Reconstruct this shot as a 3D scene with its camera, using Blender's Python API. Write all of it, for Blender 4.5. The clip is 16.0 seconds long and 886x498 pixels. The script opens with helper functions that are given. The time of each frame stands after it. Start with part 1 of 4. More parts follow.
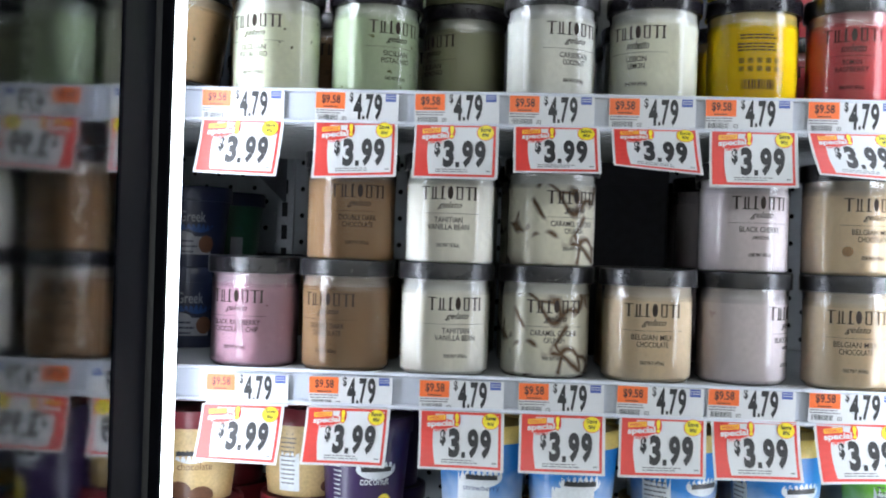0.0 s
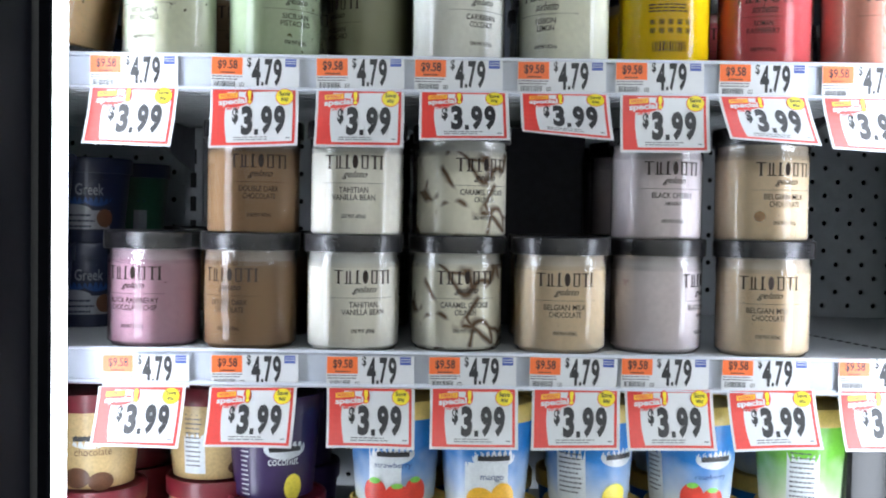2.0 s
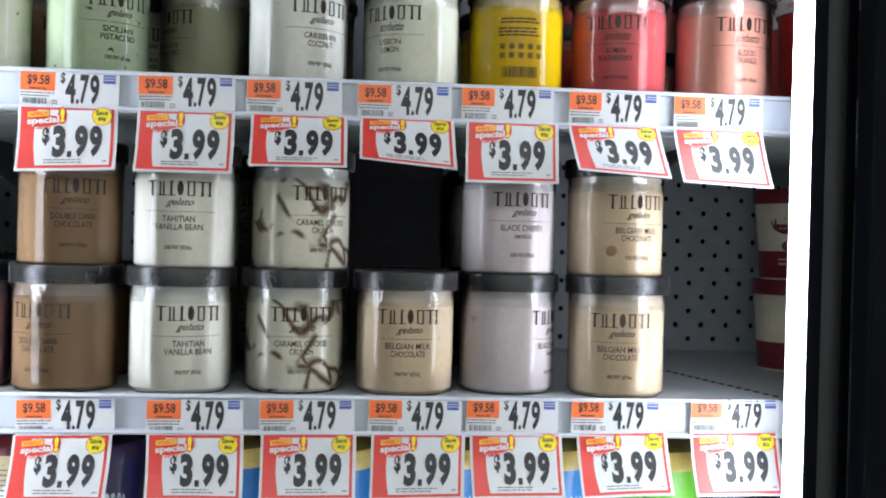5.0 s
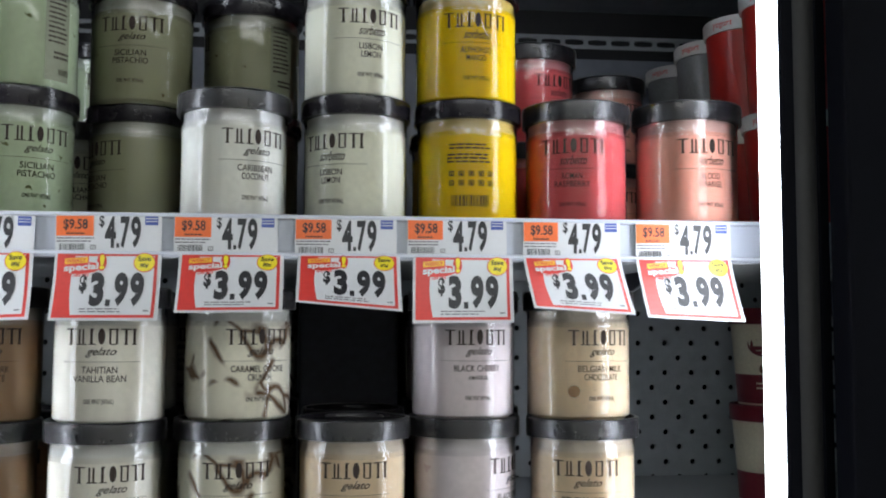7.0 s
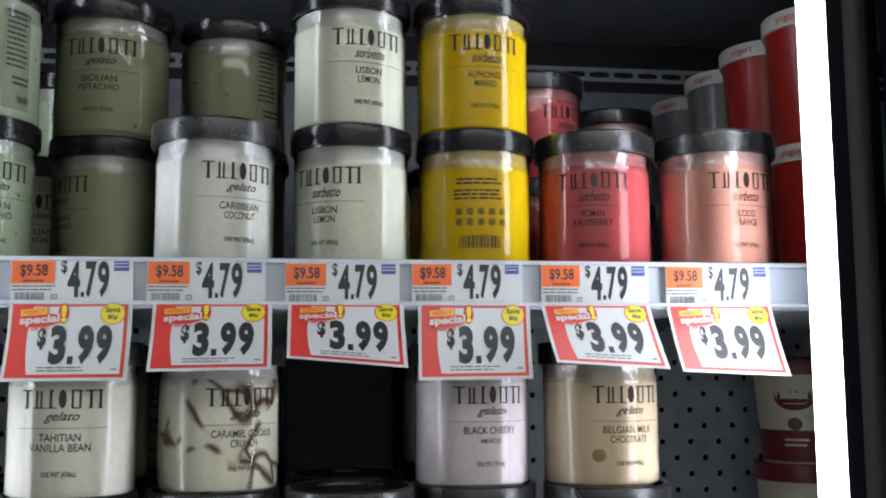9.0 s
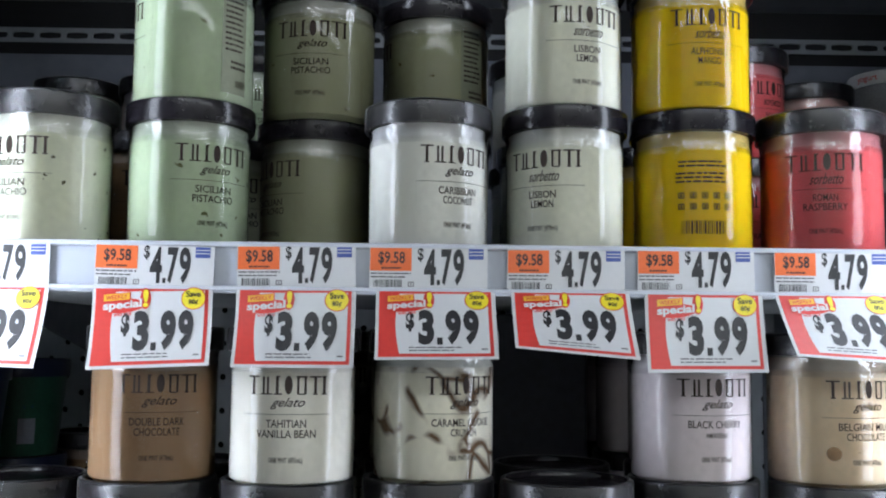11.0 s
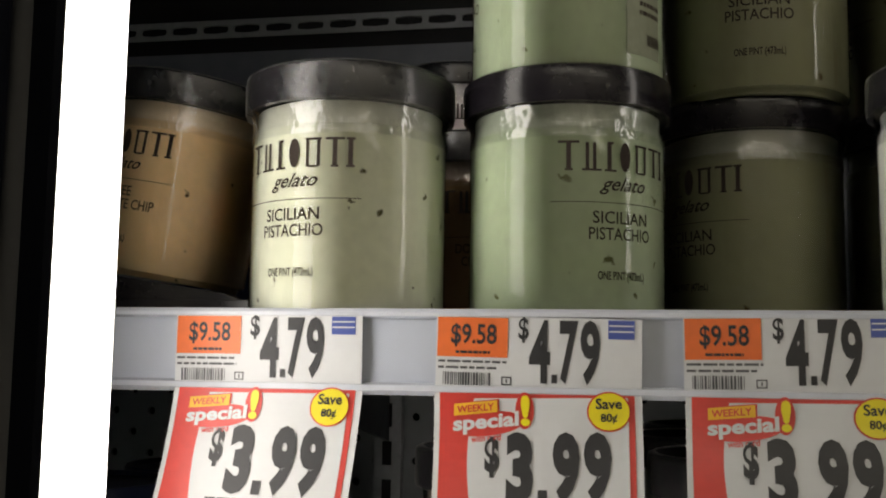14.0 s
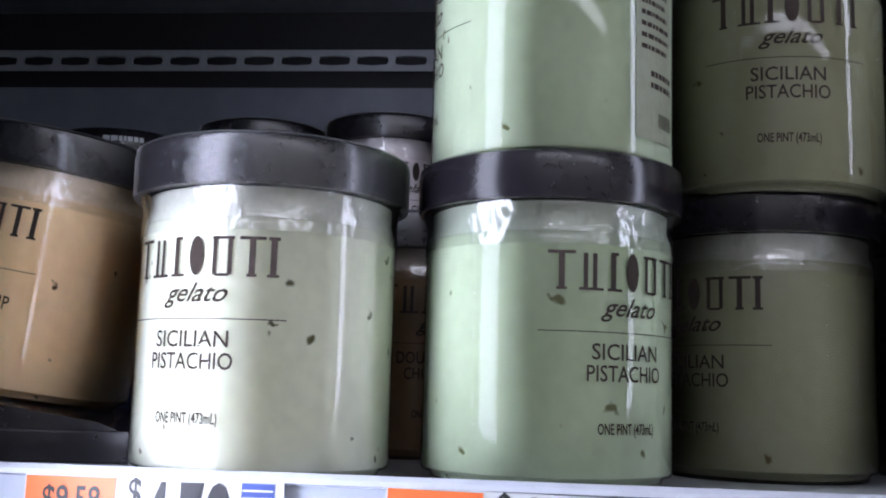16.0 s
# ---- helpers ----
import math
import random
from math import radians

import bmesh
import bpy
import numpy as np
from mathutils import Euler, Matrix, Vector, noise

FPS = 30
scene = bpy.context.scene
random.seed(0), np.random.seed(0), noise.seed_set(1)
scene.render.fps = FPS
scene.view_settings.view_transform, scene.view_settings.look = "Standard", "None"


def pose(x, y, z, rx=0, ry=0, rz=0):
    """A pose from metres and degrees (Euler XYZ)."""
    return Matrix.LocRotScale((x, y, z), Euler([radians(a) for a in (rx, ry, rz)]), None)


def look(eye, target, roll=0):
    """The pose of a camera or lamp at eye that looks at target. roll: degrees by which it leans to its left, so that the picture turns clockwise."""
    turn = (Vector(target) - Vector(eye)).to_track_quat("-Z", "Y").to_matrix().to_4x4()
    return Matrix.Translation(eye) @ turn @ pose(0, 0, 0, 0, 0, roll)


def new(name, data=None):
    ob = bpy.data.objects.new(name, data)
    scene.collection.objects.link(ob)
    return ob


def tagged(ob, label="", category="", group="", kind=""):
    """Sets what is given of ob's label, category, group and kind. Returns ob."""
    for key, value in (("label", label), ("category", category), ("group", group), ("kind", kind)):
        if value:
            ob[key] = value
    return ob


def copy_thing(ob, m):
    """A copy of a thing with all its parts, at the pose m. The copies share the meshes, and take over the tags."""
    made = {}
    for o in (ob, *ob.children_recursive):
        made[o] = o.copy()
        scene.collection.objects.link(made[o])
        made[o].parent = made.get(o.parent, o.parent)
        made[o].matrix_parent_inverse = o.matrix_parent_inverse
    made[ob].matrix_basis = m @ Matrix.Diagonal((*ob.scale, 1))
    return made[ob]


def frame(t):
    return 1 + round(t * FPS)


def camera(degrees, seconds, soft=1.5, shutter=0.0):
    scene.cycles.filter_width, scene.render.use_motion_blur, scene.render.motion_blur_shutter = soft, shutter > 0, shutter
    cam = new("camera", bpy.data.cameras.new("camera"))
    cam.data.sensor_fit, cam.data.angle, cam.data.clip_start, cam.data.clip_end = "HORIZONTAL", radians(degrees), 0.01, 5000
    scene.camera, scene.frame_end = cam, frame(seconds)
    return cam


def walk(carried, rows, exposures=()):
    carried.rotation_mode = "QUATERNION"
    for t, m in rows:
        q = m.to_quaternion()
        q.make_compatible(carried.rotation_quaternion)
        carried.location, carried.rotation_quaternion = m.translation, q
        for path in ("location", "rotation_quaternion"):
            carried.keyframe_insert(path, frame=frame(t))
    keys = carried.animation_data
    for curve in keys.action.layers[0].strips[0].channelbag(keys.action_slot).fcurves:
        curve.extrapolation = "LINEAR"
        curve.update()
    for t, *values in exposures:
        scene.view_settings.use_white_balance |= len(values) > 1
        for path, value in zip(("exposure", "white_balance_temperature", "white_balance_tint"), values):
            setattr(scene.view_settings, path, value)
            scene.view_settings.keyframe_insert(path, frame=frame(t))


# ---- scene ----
cam = camera(47.0, 16.0, soft=2.0)
PATH = [
    (0, (0.051, 0.028, 1.489), (-0.086, 2.023, 1.492), 1.8),
    (0.5, (0.046, 0.043, 1.489), (-0.064, 2.04, 1.477), 1.6),
    (1, (0.052, 0.049, 1.491), (-0.043, 2.047, 1.467), 1.4),
    (1.5, (0.062, 0.054, 1.489), (-0.003, 2.053, 1.463), 1.1),
    (2, (0.077, 0.062, 1.494), (0.065, 2.061, 1.433), 0.9),
    (2.5, (0.093, 0.072, 1.488), (0.168, 2.07, 1.431), 1.0),
    (3, (0.115, 0.083, 1.484), (0.29, 2.075, 1.425), 0.9),
    (5.5, (0.145, 0.136, 1.511), (0.325, 2.128, 1.525), 1.4),
    (6, (0.162, 0.156, 1.519), (0.344, 2.147, 1.576), 1.0),
    (6.5, (0.163, 0.172, 1.535), (0.371, 2.157, 1.659), 0.4),
    (7, (0.169, 0.182, 1.552), (0.377, 2.166, 1.705), 0.2),
    (7.5, (0.184, 0.212, 1.547), (0.357, 2.191, 1.78), 0.7),
    (8, (0.179, 0.252, 1.57), (0.424, 2.226, 1.784), -0.5),
    (8.2, (0.175, 0.262, 1.559), (0.447, 2.228, 1.804), -0.3),
    (10.3, (0.097, 0.279, 1.571), (0.253, 2.261, 1.787), 0.1),
    (10.5, (0.087, 0.281, 1.572), (0.215, 2.266, 1.785), 0.2),
    (11, (0.08, 0.301, 1.573), (0.117, 2.292, 1.757), 0.6),
    (11.5, (0.092, 0.331, 1.567), (-0.019, 2.32, 1.75), 1.4),
    (12, (0.091, 0.359, 1.568), (-0.083, 2.347, 1.708), 2.0),
    (12.5, (0.051, 0.423, 1.574), (-0.111, 2.408, 1.75), 1.4),
    (13, (-0.01, 0.495, 1.58), (-0.263, 2.473, 1.73), 0.7),
    (13.5, (-0.051, 0.542, 1.596), (-0.432, 2.497, 1.776), 1.2),
    (14, (-0.064, 0.591, 1.62), (-0.433, 2.544, 1.835), 0.8),
    (14.5, (-0.079, 0.645, 1.646), (-0.31, 2.62, 1.863), -0.2),
    (15, (-0.082, 0.669, 1.662), (-0.27, 2.647, 1.897), 1.1),
    (15.5, (-0.086, 0.681, 1.672), (-0.221, 2.662, 1.913), 1.3),
    (16, (-0.098, 0.686, 1.666), (-0.284, 2.658, 1.938), 1.7),
]
EXPOSURES = [   # the clip's own automatic exposure and white balance
    (0.0, -0.05, 6480, 10), (3.0, -0.05, 6480, 10), (6.0, -0.08, 6600, 10), (8.0, -0.28, 6700, 10), (10.5, -0.23, 6400, 11), (12.0, -0.16, 6250, 11), (13.0, -0.41, 6350, 10),
    (13.3, -0.91, 8700, 15), (13.6, -1.01, 9300, 16), (14.0, -1.18, 8600, 12), (14.5, -0.81, 6400, 3), (15.0, -0.48, 6200, 11), (15.5, -0.38, 6100, 17), (16.0, -0.20, 6100, 23),
]
walk(cam, [(t, look(eye, target, roll)) for t, eye, target, roll in PATH], EXPOSURES)
# world: store aisle, dim, with the freezer's own LED strips as the main light
world = bpy.data.worlds.new("store")
scene.world = world
world.use_nodes = True
world.node_tree.nodes["Background"].inputs[0].default_value = (0.75, 0.85, 1.0, 1)
world.node_tree.nodes["Background"].inputs[1].default_value = 0.05

LED_POWER = 11.5
FILL_LIGHT_POWER = 8.6

# plan, in metres
LIP_Y = 0.992          # front of the price channels
UPPER, LOWER, BOTTOM = 1.6352, 1.3692, 1.130   # shelf surfaces
EDGE = {UPPER: 1.6400, LOWER: 1.3715}   # upper rims of the price channels
BACK_Y = 1.46
LED_L, LED_R = -0.2416, 0.4850     # front edges of the two light strips
JAR_H, NEST = 0.1083, 0.0031      # jars stack with the foot sunk into the lid below


# ---------------------------------------------------------------- materials
def nodes_of(name):
    m = bpy.data.materials.new(name)
    m.use_nodes = True
    return m, m.node_tree.nodes, m.node_tree.links


def mat(name, color, rough=0.5, metal=0.0, vary=0.12, scale=30.0, bump=0.1, bump_scale=None, coat=0.0, spec=0.5, rand=0.0, sss=0.0, coat_rough=0.12):
    """A surface with two scales of variation in tone and a fine relief."""
    m, n, l = nodes_of(name)
    b = n["Principled BSDF"]
    b.inputs["Roughness"].default_value = rough
    b.inputs["Metallic"].default_value = metal
    b.inputs["Coat Weight"].default_value = coat
    b.inputs["Coat Roughness"].default_value = coat_rough
    b.inputs["Specular IOR Level"].default_value = spec
    tc = n.new("ShaderNodeTexCoord")
    big = n.new("ShaderNodeTexNoise")
    big.inputs["Scale"].default_value = scale
    big.inputs["Detail"].default_value = 3
    fine = n.new("ShaderNodeTexNoise")
    fine.inputs["Scale"].default_value = scale * 9
    fine.inputs["Detail"].default_value = 2
    for t in (big, fine):
        l.new(tc.outputs["Object"], t.inputs["Vector"])
    add = n.new("ShaderNodeMath")
    add.operation = "ADD"
    l.new(big.outputs["Fac"], add.inputs[0])
    l.new(fine.outputs["Fac"], add.inputs[1])
    rng = n.new("ShaderNodeMapRange")
    rng.inputs["From Min"].default_value, rng.inputs["From Max"].default_value = 0.6, 1.4
    rng.inputs["To Min"].default_value, rng.inputs["To Max"].default_value = 1 - vary, 1 + vary
    l.new(add.outputs[0], rng.inputs["Value"])
    mul = n.new("ShaderNodeMix")
    mul.data_type, mul.blend_type = "RGBA", "MULTIPLY"
    mul.inputs[0].default_value = 1
    mul.inputs[6].default_value = (*color, 1)
    l.new(rng.outputs[0], mul.inputs[7])
    l.new(mul.outputs[2], b.inputs["Base Color"])
    if bump:
        bp = n.new("ShaderNodeBump")
        bp.inputs["Strength"].default_value = bump
        bp.inputs["Distance"].default_value = 0.001
        if bump_scale:
            t = n.new("ShaderNodeTexNoise")
            t.inputs["Scale"].default_value = bump_scale
            l.new(tc.outputs["Object"], t.inputs["Vector"])
            l.new(t.outputs["Fac"], bp.inputs["Height"])
        else:
            l.new(fine.outputs["Fac"], bp.inputs["Height"])
        l.new(bp.outputs["Normal"], b.inputs["Normal"])
    if sss:
        b.inputs["Subsurface Weight"].default_value = sss
        b.inputs["Subsurface Radius"].default_value = (0.014, 0.0135, 0.013)
        b.inputs["Subsurface Scale"].default_value = 1.0
    return m


def speckled(name, color, speck, amount=0.5, size=55.0, swirl=0.0, sss=0.8):
    """Frozen dessert seen through the tub: soft tone shifts, chips, or syrup swirls."""
    m = mat(name, color, rough=0.7, vary=0.08, scale=22, bump=0.08, spec=0.05, sss=sss)
    n, l = m.node_tree.nodes, m.node_tree.links
    b = n["Principled BSDF"]
    base = b.inputs["Base Color"].links[0].from_socket
    tc = n.new("ShaderNodeTexCoord")
    if swirl:
        warp = n.new("ShaderNodeTexNoise")
        warp.inputs["Scale"].default_value = 26
        warp.inputs["Detail"].default_value = 1.2
        bend = n.new("ShaderNodeMix")
        bend.data_type = "RGBA"
        bend.inputs[0].default_value = 0.06
        l.new(tc.outputs["Object"], warp.inputs["Vector"])
        l.new(tc.outputs["Object"], bend.inputs[6])
        l.new(warp.outputs["Color"], bend.inputs[7])
        cells = n.new("ShaderNodeTexVoronoi")
        cells.feature = "DISTANCE_TO_EDGE"
        cells.inputs["Scale"].default_value = 27
        l.new(bend.outputs[2], cells.inputs["Vector"])
        rng = n.new("ShaderNodeMapRange")
        rng.inputs["From Min"].default_value, rng.inputs["From Max"].default_value = 0.02, swirl
        rng.inputs["To Min"].default_value, rng.inputs["To Max"].default_value = 0.95, 0
        l.new(cells.outputs["Distance"], rng.inputs["Value"])
        mask = n.new("ShaderNodeTexNoise")
        mask.inputs["Scale"].default_value = 30
        l.new(tc.outputs["Object"], mask.inputs["Vector"])
        mr = n.new("ShaderNodeMapRange")
        mr.inputs["From Min"].default_value, mr.inputs["From Max"].default_value = 0.45, 0.52
        l.new(mask.outputs["Fac"], mr.inputs["Value"])
        fac = n.new("ShaderNodeMath")
        fac.operation = "MULTIPLY"
        l.new(rng.outputs[0], fac.inputs[0])
        l.new(mr.outputs[0], fac.inputs[1])
        out = fac.outputs[0]
    else:
        v = n.new("ShaderNodeTexVoronoi")
        v.inputs["Scale"].default_value = size
        wob = n.new("ShaderNodeTexNoise")
        wob.inputs["Scale"].default_value = 160
        wm = n.new("ShaderNodeMix")
        wm.data_type = "RGBA"
        wm.inputs[0].default_value = 0.012
        l.new(tc.outputs["Object"], wob.inputs["Vector"])
        l.new(tc.outputs["Object"], wm.inputs[6])
        l.new(wob.outputs["Color"], wm.inputs[7])
        l.new(wm.outputs[2], v.inputs["Vector"])
        sp = n.new("ShaderNodeSeparateColor")
        l.new(v.outputs["Color"], sp.inputs[0])
        dv = n.new("ShaderNodeMath")
        dv.operation = "DIVIDE"
        l.new(v.outputs["Distance"], dv.inputs[0])
        l.new(sp.outputs[0], dv.inputs[1])
        rng = n.new("ShaderNodeMapRange")
        rng.inputs["From Min"].default_value, rng.inputs["From Max"].default_value = 0.09 * amount, 0.17 * amount
        rng.inputs["To Min"].default_value, rng.inputs["To Max"].default_value = 1, 0
        l.new(dv.outputs[0], rng.inputs["Value"])
        out = rng.outputs[0]
    mix = n.new("ShaderNodeMix")
    mix.data_type = "RGBA"
    l.new(out, mix.inputs[0])
    l.new(base, mix.inputs[6])
    mix.inputs[7].default_value = (*speck, 1)
    l.new(mix.outputs[2], b.inputs["Base Color"])
    return m


def clear(name, tint=(1, 1, 1), rough=0.06, ior=1.45, bump=0.0, scale=120.0, stretch=(1, 1, 1), extra=0.0):
    """Thin clear plastic or glass: lets light through, shines by Fresnel."""
    m, n, l = nodes_of(name)
    n.remove(n["Principled BSDF"])
    tr = n.new("ShaderNodeBsdfTransparent")
    tr.inputs[0].default_value = (*tint, 1)
    gl = n.new("ShaderNodeBsdfGlossy")
    gl.inputs["Roughness"].default_value = rough
    fr = n.new("ShaderNodeFresnel")
    fr.inputs["IOR"].default_value = ior
    mix = n.new("ShaderNodeMixShader")
    fac = fr.outputs[0]
    if extra:
        ad = n.new("ShaderNodeMath")
        ad.operation, ad.use_clamp = "ADD", True
        ad.inputs[1].default_value = extra
        l.new(fac, ad.inputs[0])
        fac = ad.outputs[0]
    l.new(fac, mix.inputs[0])
    l.new(tr.outputs[0], mix.inputs[1])
    l.new(gl.outputs[0], mix.inputs[2])
    l.new(mix.outputs[0], n["Material Output"].inputs[0])
    if bump:
        tc = n.new("ShaderNodeTexCoord")
        mp = n.new("ShaderNodeMapping")
        mp.inputs["Scale"].default_value = stretch
        t = n.new("ShaderNodeTexNoise")
        t.inputs["Scale"].default_value = scale
        t.inputs["Detail"].default_value = 2
        bp = n.new("ShaderNodeBump")
        bp.inputs["Strength"].default_value = bump
        bp.inputs["Distance"].default_value = 0.002
        l.new(tc.outputs["Object"], mp.inputs[0])
        l.new(mp.outputs[0], t.inputs["Vector"])
        l.new(t.outputs["Fac"], bp.inputs["Height"])
        l.new(bp.outputs["Normal"], gl.inputs["Normal"])
        l.new(bp.outputs["Normal"], fr.inputs["Normal"])
    return m


def glow(name, color, power):
    m, n, l = nodes_of(name)
    b = n["Principled BSDF"]
    b.inputs["Base Color"].default_value = (0.8, 0.8, 0.8, 1)
    b.inputs["Emission Color"].default_value = (*color, 1)
    b.inputs["Emission Strength"].default_value = power
    return m


M_WHITE = mat("white enamel", (0.52, 0.54, 0.56), 0.35, vary=0.05, scale=8, bump=0.03)
M_PANEL = mat("white perforated liner", (0.55, 0.58, 0.61), 0.45, vary=0.08, scale=6, bump=0.05)
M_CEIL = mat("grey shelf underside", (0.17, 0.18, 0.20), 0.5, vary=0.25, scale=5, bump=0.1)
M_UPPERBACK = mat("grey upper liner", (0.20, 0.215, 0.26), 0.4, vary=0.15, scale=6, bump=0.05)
M_STRIP = mat("grey slotted strip", (0.34, 0.36, 0.39), 0.4, vary=0.12, scale=20, bump=0.05)
# near-black in place of the shade inside holes and slots
M_HOLESHADE = mat("hole and slot shade", (0.012, 0.012, 0.014), 0.7, vary=0.2, bump=0)
M_BLACK = mat("black anodised frame", (0.003, 0.0035, 0.006), 0.6, vary=0.2, scale=12, bump=0.06, spec=0.06)
M_GASKET = mat("black rubber gasket", (0.012, 0.012, 0.013), 0.6, vary=0.2, bump=0.1)
M_CHANNEL = mat("milky price channel plastic", (0.60, 0.63, 0.70), 0.22, vary=0.05, scale=15, bump=0.04, coat=0.3)
M_FILM = clear("clear channel cover", (0.97, 0.98, 1.0), 0.12, bump=0.25, scale=35, stretch=(1, 1, 0.3))
M_PAPER = mat("white label paper", (0.67, 0.68, 0.70), 0.55, vary=0.03, scale=25, bump=0.12, bump_scale=45, coat=0.6, coat_rough=0.30)
M_RED = mat("red tag print", (0.72, 0.045, 0.035), 0.45, vary=0.08, scale=30, bump=0.05, coat=0.6, coat_rough=0.30)
M_YELLOW = mat("yellow tag print", (0.88, 0.72, 0.02), 0.45, vary=0.05, bump=0.03, coat=0.6, coat_rough=0.30)
M_ORANGE = mat("orange tag print", (0.87, 0.16, 0.03), 0.5, vary=0.08, bump=0.03, coat=0.6, coat_rough=0.30)
M_GOLD = mat("amber tag print", (0.90, 0.50, 0.03), 0.5, vary=0.05, bump=0.03, coat=0.6, coat_rough=0.30)
M_INK = mat("black ink", (0.022, 0.022, 0.026), 0.5, vary=0.15, scale=60, bump=0.03, coat=0.25, coat_rough=0.28)
M_GREYINK = mat("grey small print ink", (0.08, 0.08, 0.09), 0.5, vary=0.3, scale=300, bump=0.0, coat=0.6, coat_rough=0.30)
M_BLUE = mat("blue tag print", (0.05, 0.09, 0.36), 0.5, vary=0.1, bump=0.03, coat=0.6, coat_rough=0.30)
M_LID = mat("black plastic lid", (0.012, 0.0105, 0.0135), 0.19, vary=0.15, scale=40, bump=0.015, spec=0.4)
M_SHELL = clear("clear tub plastic", (0.985, 0.985, 0.985), 0.06, 1.46, bump=0.015, scale=30, stretch=(1, 1, 0.25))
M_SEAL = clear("shrink film seal", (0.96, 0.96, 0.97), 0.14, 1.5, bump=0.9, scale=110, stretch=(1, 1, 0.8), extra=0.09)
M_LIDFILM = clear("shrink film over a lid", (0.95, 0.95, 0.97), 0.42, 1.38, bump=0.45, scale=60, stretch=(1, 1, 0.8), extra=0.035)
M_JARINK = mat("dark brown jar print", (0.045, 0.033, 0.028), 0.7, vary=0.2, scale=80, bump=0.0, spec=0.15)
M_RIB = mat("pale enamelled shelf rib", (0.62, 0.64, 0.66), 0.4, vary=0.08, scale=20, bump=0.03)
M_STEEL = mat("galvanised upright", (0.45, 0.47, 0.50), 0.4, metal=0.4, vary=0.12, scale=25, bump=0.05)
M_LED = glow("LED diffuser", (0.83, 0.91, 1.03), LED_POWER)
M_FILL_LIGHT = glow("fill light diffuser", (0.93, 1.0, 1.02), FILL_LIGHT_POWER)
M_PANE = clear("clean door glass", (0.5, 0.54, 0.56), 0.02, 1.3)
M_GLASS = clear("fogged door glass", (0.58, 0.67, 0.70), 0.065, 1.55, extra=0.10)
M_FLOOR = mat("polished floor tile", (0.66, 0.64, 0.60), 0.25, vary=0.1, scale=3, bump=0.03)
M_STOREWALL = mat("store wall paint", (0.68, 0.67, 0.65), 0.7, vary=0.1, scale=2, bump=0.05)


# ---------------------------------------------------------------- mesh helpers
def mesh_ob(name, verts, faces, material, parent=None, label="", smooth=None):
    me = bpy.data.meshes.new(name)
    me.from_pydata([tuple(v) for v in verts], [], [tuple(f) for f in faces])
    me.materials.append(material)
    if smooth is not None:
        me.polygons.foreach_set("use_smooth", [True] * len(me.polygons))
        me.set_sharp_from_angle(angle=radians(smooth))
    me.update()
    ob = new(name, me)
    if parent:
        ob.parent = parent
    if label:
        tagged(ob, label)
    return ob


def part(name, geo, material, parent, label="", smooth=None):
    return mesh_ob(name, geo[0], geo[1], material, parent, label, smooth)


def thing(name, x, y, z, label, category, group="", rz=0, ry=0, rx=0):
    ob = new(name)
    ob.empty_display_size = 0.02
    ob.matrix_basis = pose(x, y, z, rx, ry, rz)
    return tagged(ob, label, category, group)


def structure(name, geo, material, label="", smooth=None):
    return tagged(mesh_ob(name, geo[0], geo[1], material, None, "", smooth), label or name.replace("_", " "), kind="structure")


def join(*geos):
    verts, faces = [], []
    for v, f in geos:
        o = len(verts)
        verts += list(v)
        faces += [tuple(i + o for i in q) for q in f]
    return verts, faces


def box(x0, x1, y0, y1, z0, z1, bevel=0.0):
    if bevel <= 0:
        v = [(x, y, z) for x in (x0, x1) for y in (y0, y1) for z in (z0, z1)]
        return v, [(0, 1, 3, 2), (4, 6, 7, 5), (0, 4, 5, 1), (2, 3, 7, 6), (0, 2, 6, 4), (1, 5, 7, 3)]
    bm = bmesh.new()
    bmesh.ops.create_cube(bm, size=1)
    for q in bm.verts:
        q.co = ((x0 + x1) / 2 + q.co.x * (x1 - x0), (y0 + y1) / 2 + q.co.y * (y1 - y0), (z0 + z1) / 2 + q.co.z * (z1 - z0))
    bmesh.ops.bevel(bm, geom=bm.edges[:], offset=bevel, segments=2, affect="EDGES", profile=0.6)
    bm.verts.index_update()
    out = [tuple(q.co) for q in bm.verts], [tuple(q.index for q in f.verts) for f in bm.faces]
    bm.free()
    return out


def lathe(profile, seg=48):
    """profile: (radius, height) from the foot up; ends at radius 0 close the form."""
    verts, faces, rings = [], [], []
    for r, z in profile:
        if r < 1e-6:
            rings.append([len(verts)])
            verts.append((0, 0, z))
        else:
            rings.append(list(range(len(verts), len(verts) + seg)))
            verts += [(r * math.sin(2 * math.pi * k / seg), -r * math.cos(2 * math.pi * k / seg), z) for k in range(seg)]
    for a, b in zip(rings, rings[1:]):
        for k in range(seg):
            j = (k + 1) % seg
            if len(a) == 1:
                faces.append((a[0], b[j], b[k]))
            elif len(b) == 1:
                faces.append((a[k], a[j], b[0]))
            else:
                faces.append((a[k], a[j], b[j], b[k]))
    return verts, faces


def extrude_x(section, x0, x1):
    """A closed (y, z) section drawn along x, with end caps."""
    n = len(section)
    v = [(x0, y, z) for y, z in section] + [(x1, y, z) for y, z in section]
    f = [(k, (k + 1) % n, n + (k + 1) % n, n + k) for k in range(n)]
    return v, f + [tuple(range(n - 1, -1, -1)), tuple(range(n, 2 * n))]


